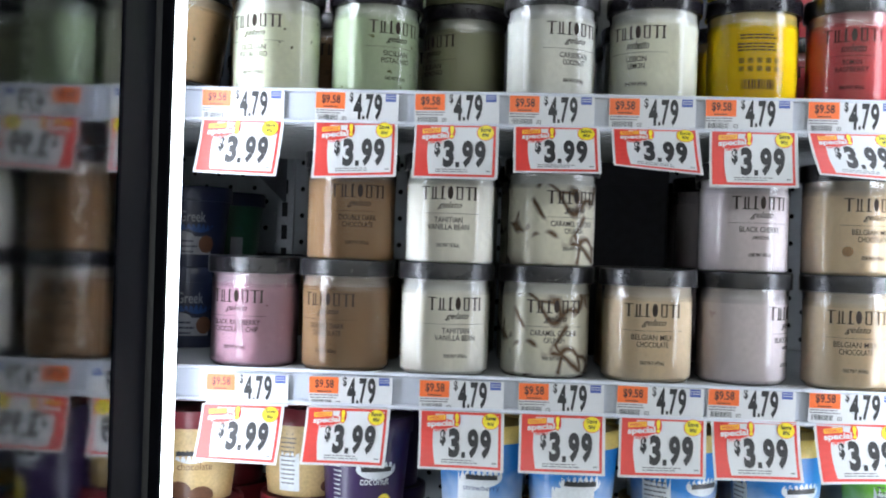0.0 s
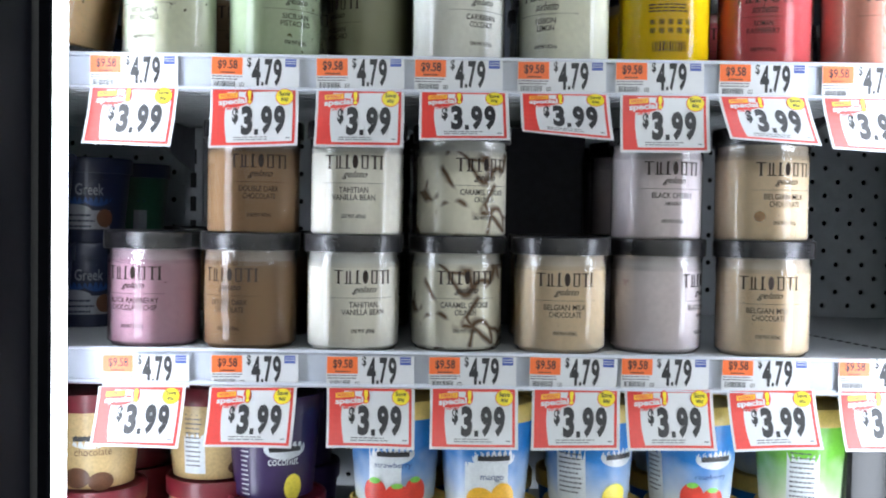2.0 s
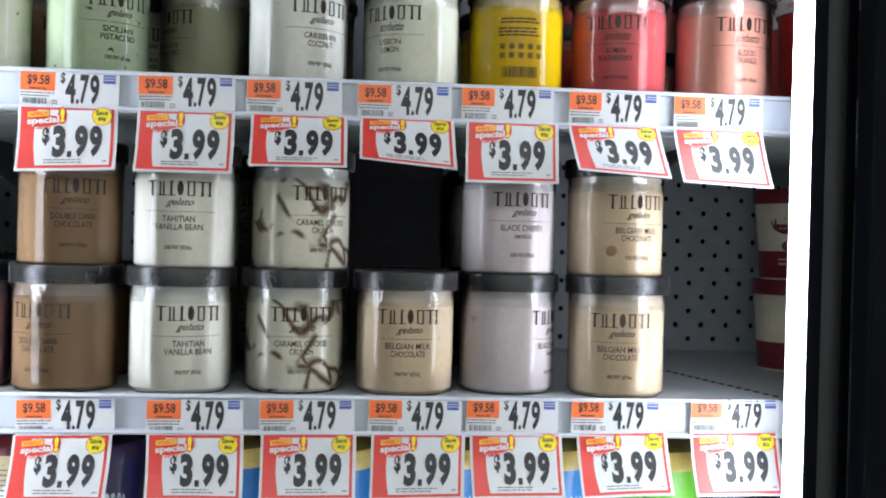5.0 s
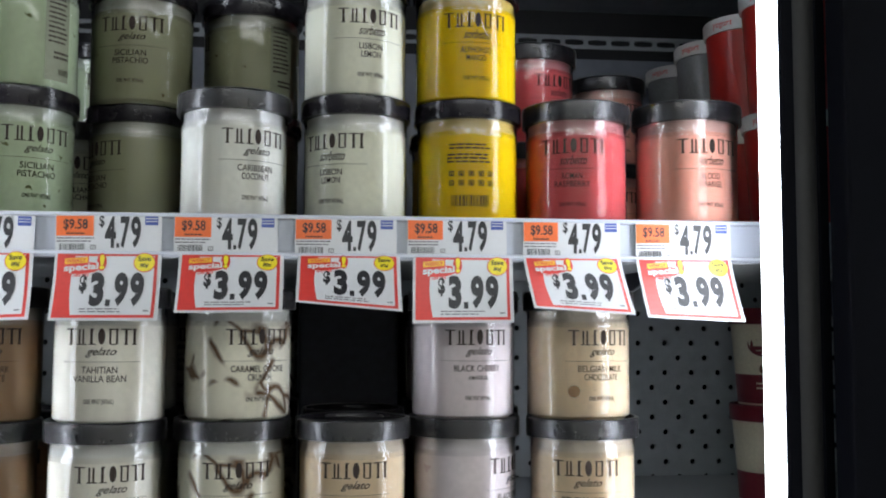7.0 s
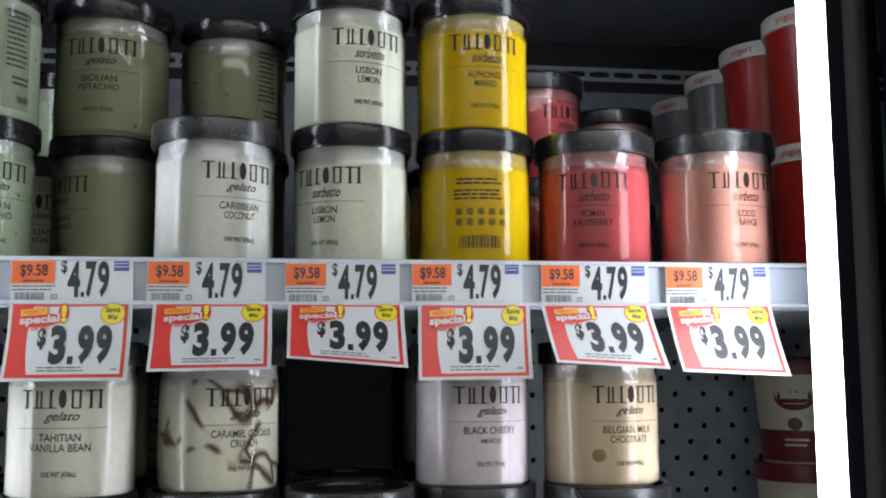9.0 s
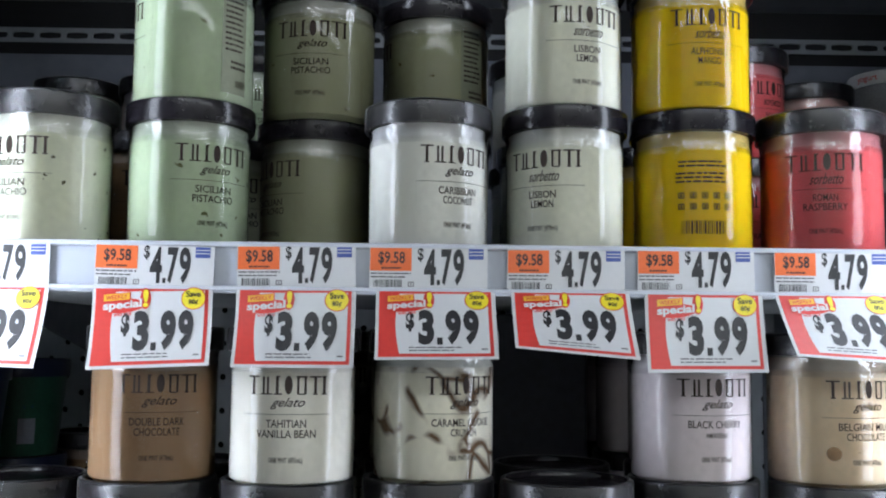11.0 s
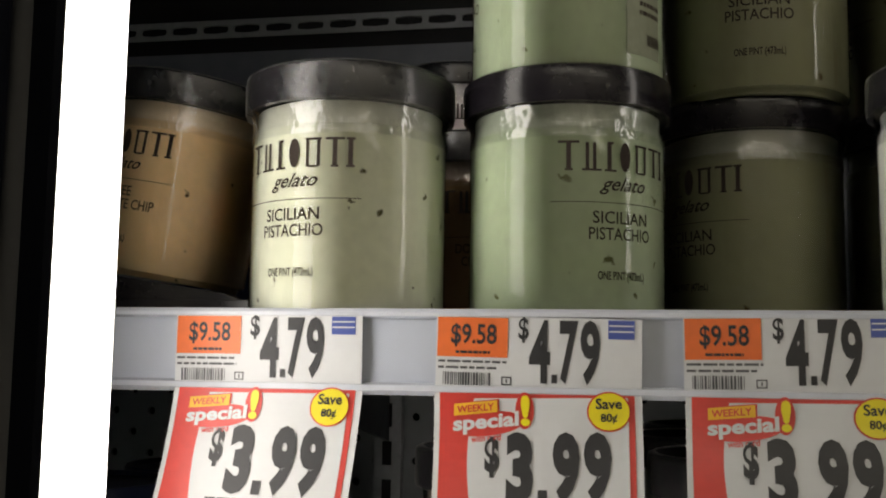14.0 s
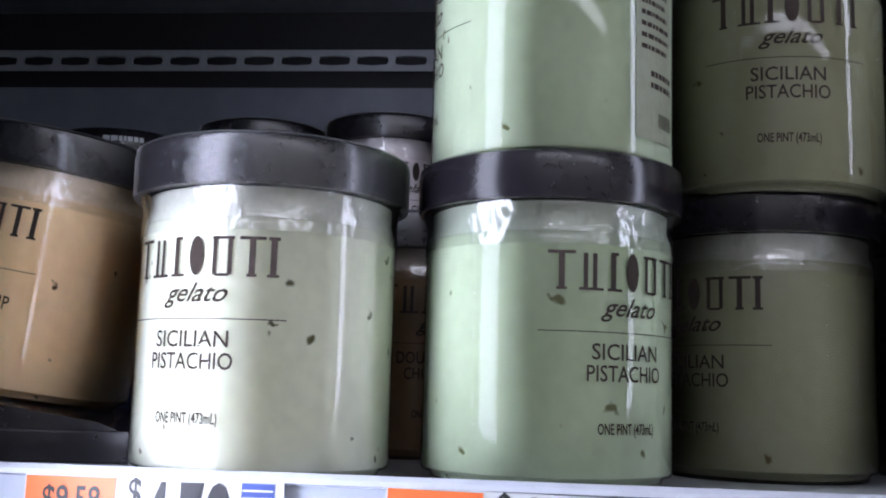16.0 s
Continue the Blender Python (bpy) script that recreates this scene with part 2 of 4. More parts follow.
def extrude_z(section, z0, z1):
    n = len(section)
    v = [(x, y, z0) for x, y in section] + [(x, y, z1) for x, y in section]
    f = [(k, (k + 1) % n, n + (k + 1) % n, n + k) for k in range(n)]
    return v, f + [tuple(range(n - 1, -1, -1)), tuple(range(n, 2 * n))]


def rect2(x0, x1, y0, y1, nx=1, ny=1):
    """A flat patch in (x, y), as a grid."""
    v = [(x0 + (x1 - x0) * i / nx, y0 + (y1 - y0) * j / ny, 0) for j in range(ny + 1) for i in range(nx + 1)]
    w = nx + 1
    return v, [(j * w + i, j * w + i + 1, (j + 1) * w + i + 1, (j + 1) * w + i) for j in range(ny) for i in range(nx)]


def disc2(cx, cy, rx, ry, seg=28):
    """Flat ellipse in rings, so that it can follow a curved wall."""
    rings = 5 if rx > 0.006 else 2
    v = [(cx, cy, 0)] + [(cx + rx * j / rings * math.cos(2 * math.pi * k / seg), cy + ry * j / rings * math.sin(2 * math.pi * k / seg), 0) for j in range(1, rings + 1) for k in range(seg)]
    f = [(0, 1 + k, 1 + (k + 1) % seg) for k in range(seg)]
    for j in range(rings - 1):
        a = 1 + j * seg
        f += [(a + k, a + seg + k, a + seg + (k + 1) % seg, a + (k + 1) % seg) for k in range(seg)]
    return v, f


def shifted(geo, dx, dy):
    return [(x + dx, y + dy, z) for x, y, z in geo[0]], geo[1]


LETTERS = {}


def words(text, height, width=None, bold=0.0, slant=0.0):
    """Flat text in (x, y), its middle at x = 0, its foot at y = 0, with the given height and width."""
    key = (text, bold, slant)
    if key not in LETTERS:
        cu = bpy.data.curves.new("letters", "FONT")
        cu.body, cu.offset, cu.shear, cu.resolution_u = text, bold, slant, 3
        ob = new("letters", cu)
        bpy.context.view_layer.update()
        me = bpy.data.meshes.new_from_object(ob.evaluated_get(bpy.context.evaluated_depsgraph_get()))
        LETTERS[key] = [tuple(v.co) for v in me.vertices], [tuple(p.vertices) for p in me.polygons]
        bpy.data.objects.remove(ob)
        bpy.data.curves.remove(cu)
        bpy.data.meshes.remove(me)
    v, f = LETTERS[key]
    xs, ys = [p[0] for p in v], [p[1] for p in v]
    sy = height / (max(ys) - min(ys))
    sx = sy if width is None else width / (max(xs) - min(xs))
    mx, my = (max(xs) + min(xs)) / 2, min(ys)
    return [((p[0] - mx) * sx, (p[1] - my) * sy, 0) for p in v], f


def bars(rows, width, pitch, thick, seed, nx=10):
    """Small print too fine to read: ragged dark bars, broken into word lengths."""
    rnd, out = random.Random(seed), []
    for k in range(rows):
        x, end = -width / 2, width / 2 - rnd.random() * width * 0.2
        while x < end:
            w = min(end - x, width * rnd.uniform(0.06, 0.2))
            out.append(rect2(x, x + w, -k * pitch, -k * pitch + thick, 2, 1))
            x += w + width * 0.025
    return join(*out)


def barcode(width, height, seed):
    rnd, x, out = random.Random(seed), -width / 2, []
    while x < width / 2:
        w = width * rnd.choice((0.015, 0.025, 0.04))
        out.append(rect2(x, min(x + w, width / 2), 0, height))
        x += w + width * rnd.choice((0.018, 0.03))
    return join(*out)


def brand_bars(width, height):
    """A name mark kept as plain upright strokes with fine feet, no letters."""
    out, x = [], -width / 2
    for w, stems, cap, foot in ((0.17, (0.5,), 0.92, 0.34), (0.17, (0.30, 0.62), 0.0, 0.85), (0.12, (0.42,), 0.42, 0.80), (0.13, (), 0, 0), (0.18, (0.26, 0.74), 0.72, 0.45), (0.15, (0.5,), 0.95, 0.36), (0.08, (0.5,), 0.8, 0.8)):
        m, full = x + w * width / 2, w * width
        for k in stems:
            q = x + k * full
            half = width * (0.017 if len(stems) == 1 else 0.013)
            out.append(rect2(q - half, q + half, height * 0.04, height * 0.95, 1, 2))
        if cap:
            out.append(rect2(m - cap * full / 2, m + cap * full / 2, height * 0.92, height, 3, 1))
        if foot:
            out.append(rect2(m - foot * full / 2, m + foot * full / 2, 0, height * 0.07, 3, 1))
        if not stems:
            out.append(disc2(m, height * 0.52, full * 0.36, height * 0.50, 18))
        x += full
    return join(*out)


def wrapped(geo, z, radius, turn=0.0, off=0.0):
    """Bends a flat (x, y) pattern round an upright cylinder or cone. radius: number or function of the height."""
    out = []
    for x, y, _ in geo[0]:
        r = (radius(z + y) if callable(radius) else radius) + off
        a = radians(turn) + x / r
        out.append((r * math.sin(a), -r * math.cos(a), z + y))
    return out, geo[1]


# ---------------------------------------------------------------- the setting: freezer case
X0, X1 = -0.95, 1.20          # run of shelving behind this door and its neighbours


def perforated(x0, x1, z0, z1, y, pitch=0.035, rise=0.0376, r=0.0037):
    """Liner sheet with staggered round holes: brick-laid cells, each with an eight-sided hole."""
    verts, faces = [], []
    rows = int((z1 - z0) / (rise / 2)) + 1
    cols = int((x1 - x0) / pitch)
    for j in range(rows):
        for i in range(cols):
            a = x0 + i * pitch + (pitch / 2 if j % 2 else 0)
            c = z0 + j * rise / 2
            mx, mz, o = a + pitch / 2, c + rise / 4, len(verts)
            rim = [(a, c), (mx, c), (a + pitch, c), (a + pitch, mz), (a + pitch, c + rise / 2), (mx, c + rise / 2), (a, c + rise / 2), (a, mz)]
            verts += [(x, y, z) for x, z in rim]
            for x, z in rim:
                d = math.hypot((x - mx), (z - mz))
                k = math.atan2(z - mz, x - mx)
                k = round(k / (math.pi / 4)) * math.pi / 4
                verts.append((mx + r * math.cos(k), y, mz + r * math.sin(k)))
            for x, z in rim:
                k = round(math.atan2(z - mz, x - mx) / (math.pi / 4)) * math.pi / 4
                verts.append((mx + r * math.cos(k), y + 0.004, mz + r * math.sin(k)))
            for k in range(8):
                n = (k + 1) % 8
                faces.append((o + k, o + n, o + 8 + n, o + 8 + k))
                faces.append((o + 8 + k, o + 8 + n, o + 16 + n, o + 16 + k))
    return verts, faces


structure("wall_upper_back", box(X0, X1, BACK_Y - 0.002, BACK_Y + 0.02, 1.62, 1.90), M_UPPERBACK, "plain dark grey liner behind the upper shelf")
structure("wall_back", perforated(-0.9675, 1.2025, 0.9966, 1.62, BACK_Y), M_PANEL, "white perforated metal liner at the back of the freezer")
# backing sheet; its black is the shade seen through the holes
structure("wall_backing", box(X0, X1, BACK_Y + 0.03, BACK_Y + 0.06, 0.3, 2.2), M_HOLESHADE, "black backing that gives the liner's holes their shade")
structure("wall_lower_back", box(X0, X1, BACK_Y - 0.002, BACK_Y + 0.02, 0.3, 1.0), M_PANEL, "plain white freezer liner below the shelves")
structure("floor_case", box(X0, X1, 0.92, BACK_Y + 0.03, 0.26, 0.3), M_WHITE, "white floor of the freezer case")
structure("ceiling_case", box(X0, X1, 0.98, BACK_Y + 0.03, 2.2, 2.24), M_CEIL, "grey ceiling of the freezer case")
structure("wall_left", box(X0 - 0.03, X0, 0.92, BACK_Y + 0.06, 0.26, 2.24), M_WHITE, "white end wall of the freezer case")
structure("wall_right", box(X1, X1 + 0.03, 0.92, BACK_Y + 0.06, 0.26, 2.24), M_WHITE, "white end wall of the freezer case")


def slotted_strip(x0, x1, y, z0, z1, pitch=0.0306, sw=0.0258, sh=0.0082):
    """Rear lip of the shelf above, with a row of rounded slots cut through."""
    verts, faces = [], []
    n = int((x1 - x0) / pitch)
    mz = (z0 + z1) / 2
    for i in range(n):
        a = x0 + i * pitch
        mx, o = a + pitch / 2, len(verts)
        rim = [(a, z0), (mx, z0), (a + pitch, z0), (a + pitch, mz), (a + pitch, z1), (mx, z1), (a, z1), (a, mz)]
        hole = [(mx - sw * 0.46, mz - sh * 0.38), (mx, mz - sh / 2), (mx + sw * 0.46, mz - sh * 0.38), (mx + sw / 2, mz),
                (mx + sw * 0.46, mz + sh * 0.38), (mx, mz + sh / 2), (mx - sw * 0.46, mz + sh * 0.38), (mx - sw / 2, mz)]
        verts += [(x, y, z) for x, z in rim] + [(x, y, z) for x, z in hole] + [(x, y + 0.003, z) for x, z in hole]
        for k in range(8):
            m = (k + 1) % 8
            faces.append((o + k, o + m, o + 8 + m, o + 8 + k))
            faces.append((o + 8 + k, o + 8 + m, o + 16 + m, o + 16 + k))
    return verts, faces


def shelf(name, z, label, ribs=True, slots=True):
    """Enamelled shelf: sheet, folded front edge, ribs under the front, hanging side brackets."""
    top = tagged(mesh_ob(name, *extrude_x([(LIP_Y + 0.006, z), (BACK_Y - 0.03, z), (BACK_Y - 0.03, z - 0.003), (LIP_Y + 0.010, z - 0.003),
                                          (LIP_Y + 0.010, z - 0.030), (LIP_Y + 0.006, z - 0.030)], X0, X1), M_WHITE), label, kind="structure")
    if ribs:
        for k in range(21):
            y = LIP_Y + 0.014 + k * 0.0200
            part("rib", extrude_x([(y, z - 0.0200), (y + 0.0095, z - 0.0200), (y + 0.0095, z - 0.0265), (y, z - 0.0265)], X0, X1), M_RIB, top)
        # added sheet whose grey supplies the shade between the ribs
        part("tray", box(X0, X1, LIP_Y + 0.012, BACK_Y - 0.04, z - 0.0195, z - 0.0180), M_CEIL, top, "grey sheet over the ribs, toned for the shade between them")
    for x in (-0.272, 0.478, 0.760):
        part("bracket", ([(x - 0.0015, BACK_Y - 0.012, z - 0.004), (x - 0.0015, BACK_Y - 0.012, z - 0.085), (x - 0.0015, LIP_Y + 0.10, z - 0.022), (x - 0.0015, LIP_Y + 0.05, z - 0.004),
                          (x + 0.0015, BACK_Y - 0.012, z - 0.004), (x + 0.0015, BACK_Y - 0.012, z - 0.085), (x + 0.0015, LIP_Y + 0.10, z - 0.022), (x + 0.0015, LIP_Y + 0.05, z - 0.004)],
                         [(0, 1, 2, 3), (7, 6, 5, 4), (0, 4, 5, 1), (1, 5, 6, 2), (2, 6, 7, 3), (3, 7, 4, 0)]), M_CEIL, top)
    if slots:
        for k in range(26):
            y = LIP_Y + 0.03 + k * 0.0135
            x = 0.5215 - 0.258 * (y - 1.04)
            part("slot", box(x - 0.002, x + 0.002, y, y + 0.0075, z + 0.0002, z + 0.0008), M_HOLESHADE, top)
    return top


shelf_upper = shelf("shelf_upper", UPPER, "white enamelled freezer shelf with ribbed underside")
shelf_lower = shelf("shelf_lower", LOWER, "white enamelled freezer shelf with ribbed underside")
shelf_bottom = shelf("shelf_bottom", BOTTOM, "white enamelled freezer shelf holding stacked pints", ribs=False, slots=False)
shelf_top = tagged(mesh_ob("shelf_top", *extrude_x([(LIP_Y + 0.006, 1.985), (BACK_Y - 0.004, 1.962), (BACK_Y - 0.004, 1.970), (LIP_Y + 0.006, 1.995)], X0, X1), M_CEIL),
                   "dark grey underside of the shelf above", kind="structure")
part("slotted_strip", slotted_strip(X0, X1, BACK_Y - 0.006, 1.9125, 1.9300), M_STRIP, shelf_top, "grey metal strip with a row of slots")
# solid backing, black in place of the shade behind the slots
part("strip_backing", box(X0, X1, BACK_Y - 0.0015, BACK_Y - 0.0005, 1.900, 1.962), M_HOLESHADE, shelf_top, "black backing that gives the slots their shade")


def upright(x):
    """Slotted shelf standard on the back wall."""
    post = tagged(mesh_ob("upright", *box(x - 0.012, x + 0.012, BACK_Y - 0.012, BACK_Y - 0.001, 0.9, 1.615), M_STEEL), "galvanised slotted shelf upright on the back wall", "upright", "shelf uprights")
    for k in range(17):
        z = 1.05 + k * 0.032
        part("slot", box(x - 0.004, x + 0.004, BACK_Y - 0.0128, BACK_Y - 0.0122, z, z + 0.020), M_HOLESHADE, post)


for ux in (-0.272, 0.478):
    upright(ux)


def price_channel(name, z):
    """Milky plastic price channel along the shelf's front edge, with curled rims and a clear cover."""
    y = LIP_Y
    sec = [(y + 0.005, z - 0.0005), (y - 0.002, z), (y - 0.0035, z - 0.0015), (y - 0.0035, z - 0.003), (y + 0.001, z - 0.004),
           (y + 0.001, z - 0.0295), (y - 0.0045, z - 0.0305), (y - 0.0055, z - 0.0325), (y - 0.002, z - 0.0345), (y + 0.005, z - 0.034)]
    ch = tagged(mesh_ob(name, *extrude_x(sec, X0, X1), M_CHANNEL), "milky white plastic price channel along the shelf edge", "price channel", "price channels")
    part("cover", ([(X0, y - 0.0018, z - 0.003), (X1, y - 0.0018, z - 0.003), (X1, y - 0.0026, z - 0.016), (X0, y - 0.0026, z - 0.016), (X1, y - 0.0018, z - 0.030), (X0, y - 0.0018, z - 0.030)],
                   [(0, 1, 2, 3), (3, 2, 4, 5)]), M_FILM, ch, "clear plastic cover strip", smooth=60)
    return ch


price_channel("price_channel", EDGE[UPPER])
price_channel("price_channel", EDGE[LOWER])


# door frame: mullions with LED strips on their inner faces
def mullion(name, x_led, side):
    """side +1: the lit face looks along +x. Black front post, white inner face, glowing diffuser."""
    s, inner = side, x_led - side * 0.0098
    post = [(x_led - s * 0.0012, 0.8800), (x_led - s * 0.0040, 0.8790), (x_led - s * 0.0300, 0.8790), (x_led - s * 0.0400, 0.8860), (x_led - s * 0.0400, 0.9500), (inner - s * 0.0125, 0.9500),
            (inner - s * 0.0125, 0.9360), (x_led - s * 0.0050, 0.8830)]
    ob = tagged(mesh_ob(name, *extrude_z(post[::-s], 0.26, 2.2), M_BLACK), "black anodised door mullion with a lit inner face", kind="structure")
    sec = [(x_led, 0.8812), (x_led + s * 0.0003, 0.8835), (x_led - s * 0.0030, 0.9040), (x_led - s * 0.0070, 0.9240), (inner, 0.9360), (inner - s * 0.0040, 0.9390), (inner - s * 0.0100, 0.9395), (inner - s * 0.0110, 0.9370),
           (x_led - s * 0.0040, 0.8830)]
    part("led_strip", extrude_z(sec[::s], 0.45, 2.1), M_LED, ob, "glowing white LED light strip", smooth=40)
    part("gasket", extrude_z([(x_led - s * 0.012, 0.8788), (x_led - s * 0.015, 0.8755), (x_led - s * 0.025, 0.8755), (x_led - s * 0.028, 0.8788)][::s], 0.3, 2.18), M_GASKET, ob, "black rubber door gasket", smooth=60)
    return ob


mullion("mullion_1", LED_L, 1)
mullion("mullion_2", LED_R, -1)
structure("header_rail", box(X0, X1, 0.872, 0.978, 2.2, 2.42), M_BLACK, "black header rail over the freezer doors")
structure("kick_plate", box(X0, X1, 0.872, 0.918, 0.0, 0.3), M_BLACK, "black kick plate below the freezer doors")


def glass_door(name, label, hinge_x, hinge_y, angle, width=0.74, sign=1, stile=0.034, glass=None):
    """Framed glass freezer door; angle turns it from closed (along x) about its hinge edge."""
    d = thing(name, hinge_x, hinge_y, 0.32, label, "freezer door", rz=angle)
    d["kind"] = "structure"
    w, h, t = width * sign, 1.86, 0.028
    a, b = min(0, w), max(0, w)
    for nm, g in (("stile", box(a, a + stile, -t, 0, 0, h, 0.003)), ("stile", box(b - 0.034, b, -t, 0, 0, h, 0.003)),
                  ("rail", box(a + stile, b - 0.034, -t, 0, 0, 0.06, 0.003)), ("rail", box(a + stile, b - 0.034, -t, 0, h - 0.06, h, 0.003))):
        part(nm, g, M_BLACK, d)
    part("pane", box(a + stile - 0.002, b - 0.032, -t * 0.6, -t * 0.6 + 0.004, 0.055, h - 0.055), glass or M_PANE, d, "clear door glass")
    part("pane", box(a + stile - 0.002, b - 0.032, -t * 0.2, -t * 0.2 + 0.004, 0.055, h - 0.055), glass or M_PANE, d, "clear door glass")
    return d


# the open door stands swung out at a right angle; its neighbours are shut
glass_door("door_1", "open glass freezer door with black frame", -0.2560, 0.8730, -90.5, sign=1, stile=0.070, glass=M_GLASS)
glass_door("door_2", "closed glass freezer door with black frame", LED_R + 0.034, 0.874, 0, width=0.62, stile=0.080)
glass_door("door_3", "closed glass freezer door with black frame", LED_L - 0.095, 0.874, 0, width=0.60, sign=-1)

# the aisle around the camera, unseen; its pale surfaces bounce light onto the shelves
structure("floor", box(-4, 4, -3.2, 0.872, -0.05, 0.0), M_FLOOR, "polished tile floor of the shop aisle")
structure("ceiling", box(-4, 4, -3.2, 1.6, 3.2, 3.25), M_STOREWALL, "shop ceiling over the aisle")
structure("wall_aisle", box(-4, 4, -3.25, -3.2, 0, 3.2), M_STOREWALL, "far side of the shop aisle")
structure("wall_aisle_left", box(-4.05, -4, -3.2, 1.6, 0, 3.2), M_STOREWALL, "end wall of the shop aisle")
structure("wall_aisle_right", box(4, 4.05, -3.2, 1.6, 0, 3.2), M_STOREWALL, "end wall of the shop aisle")
structure("wall_over_case", box(-4, 4, 0.98, 1.02, 2.42, 3.2), M_STOREWALL, "wall above the freezer case")
structure("wall_case_left", box(-4, X0 - 0.03, 0.92, 0.96, 0, 2.42), M_BLACK, "front of the next freezer case")
structure("wall_case_right", box(X1 + 0.03, 4, 0.92, 0.96, 0, 2.42), M_BLACK, "front of the next freezer case")
# unseen lamps added behind the camera as fill for the jar fronts
for tx in (-2.55, 0.0, 2.55):
    lamp = thing("fill_light", tx, -2.45, 3.19, "unseen ceiling light added to fill the jar fronts", "ceiling light", "aisle ceiling lights")
    part("frame", box(-1.24, 1.24, -0.32, 0.32, -0.02, 0.009, 0.004), M_WHITE, lamp)
    part("diffuser", box(-1.21, 1.21, -0.29, 0.29, -0.028, -0.021), M_FILL_LIGHT, lamp, "glowing diffuser panel")


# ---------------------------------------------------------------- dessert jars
# near-black of the added block that darkens the jar gap
C_GAPSHADE = mat("gap shade black", (0.034, 0.036, 0.050), 0.6, vary=0.3, scale=12, bump=0.1)
R = 0.0437
FLAVOURS = {
    # key: (tone, speck tone, speck amount, size, swirl), script word, flavour lines, label words
    "pistachio": ((0.83, 0.85, 0.70), (0.13, 0.12, 0.06), 1.3, 78, 0, "gelato", ("SICILIAN", "PISTACHIO"), "pale green pistachio"),
    "green": ((0.55, 0.64, 0.46), (0.17, 0.18, 0.08), 1.15, 70, 0, "gelato", ("SICILIAN", "PISTACHIO"), "mint green pistachio"),
    # darker copy of pistachio: the set-back jars' shade is in this tone
    "olive_shade": ((0.34, 0.345, 0.225), (0.13, 0.10, 0.04), 1.0, 60, 0, "gelato", ("SICILIAN", "PISTACHIO"), "shade-darkened pistachio"),
    "coconut": ((0.92, 0.92, 0.86), (0.78, 0.78, 0.70), 0.3, 60, 0, "gelato", ("CARIBBEAN", "COCONUT"), "white coconut"),
    "lemon": ((0.90, 0.90, 0.78), (0.74, 0.74, 0.60), 0.3, 60, 0, "sorbetto", ("LISBON", "LEMON"), "cream white lemon"),
    "mango": ((0.88, 0.62, 0.01), (0.80, 0.50, 0.01), 0.3, 50, 0, "sorbetto", ("ALPHONSO", "MANGO"), "bright yellow mango"),
    "raspberry": ((0.72, 0.15, 0.16), (0.62, 0.06, 0.06), 0.4, 90, 0, "sorbetto", ("ROMAN", "RASPBERRY"), "red raspberry"),
    "orange": ((0.91, 0.49, 0.39), (0.86, 0.40, 0.30), 0.3, 80, 0, "sorbetto", ("BLOOD", "ORANGE"), "salmon blood orange"),
    "vanilla": ((0.93, 0.90, 0.82), (0.60, 0.54, 0.44), 0.18, 90, 0, "gelato", ("TAHITIAN", "VANILLA BEAN"), "cream vanilla bean"),
    "caramel": ((0.94, 0.91, 0.79), (0.15, 0.07, 0.025), 0, 0, 0.125, "gelato", ("CARAMEL COOKIE", "CRUNCH"), "white swirled caramel cookie"),
    "darkchoc": ((0.37, 0.24, 0.14), (0.34, 0.19, 0.08), 0.3, 70, 0, "gelato", ("DOUBLE DARK", "CHOCOLATE"), "brown dark chocolate"),
    "belgian": ((0.81, 0.67, 0.49), (0.54, 0.38, 0.22), 0.3, 70, 0, "gelato", ("BELGIAN MILK", "CHOCOLATE"), "tan milk chocolate"),
    "cherry": ((0.83, 0.76, 0.78), (0.66, 0.53, 0.58), 1.3, 38, 0, "gelato", ("BLACK CHERRY", "AMARENA"), "grey mauve black cherry"),
    "blackrasp": ((0.60, 0.39, 0.47), (0.26, 0.12, 0.14), 0.8, 80, 0, "gelato", ("BLACK RASPBERRY", "CHOCOLATE CHIP"), "pink black raspberry"),
    "coffee": ((0.90, 0.67, 0.40), (0.10, 0.05, 0.02), 0.9, 75, 0, "gelato", ("COFFEE", "CHOCOLATE CHIP"), "tan coffee chocolate chip"),
}
FILL, FROST, JARS = {}, {}, {}
M_NUTRI = mat("grey olive label panel", (0.26, 0.28, 0.20), 0.6, vary=0.1, scale=40, bump=0.05)
M_BUBBLE = mat("hollow brown bubble", (0.16, 0.10, 0.055), 1.0, vary=0.3, scale=150, bump=0.1, spec=0.0)
for key, f in FLAVOURS.items():
    FILL[key] = speckled(key + " frozen dessert", f[0], f[1], max(f[2], 0.1), f[3] or 60, f[4], 0.2 if f[4] else 0.5)
    FROST[key] = mat(key + " frosted rim", tuple(min(0.86, c * 0.75 + 0.20) for c in f[0]), 0.5, vary=0.14, scale=60, bump=0.4)

LID_GEO = lathe([(0.0448, 0.0921), (0.0466, 0.0921), (0.0470, 0.0929), (0.0472, 0.1053), (0.0469, 0.1073), (0.0456, 0.1083), (0.0432, 0.1082),
                 (0.0424, 0.1071), (0.0420, 0.1050), (0.0, 0.1050)], 64)
FILL_GEO = lathe([(0.0, 0.0015), (0.0390, 0.0015), (0.0400, 0.0034), (0.0428, 0.0044), (0.0433, 0.0058), (0.0433, 0.0818)], 56)
FROST_GEO = lathe([(0.0433, 0.0819), (0.0424, 0.0845), (0.0416, 0.0868), (0.0418, 0.0918), (0.0, 0.0918)], 56)
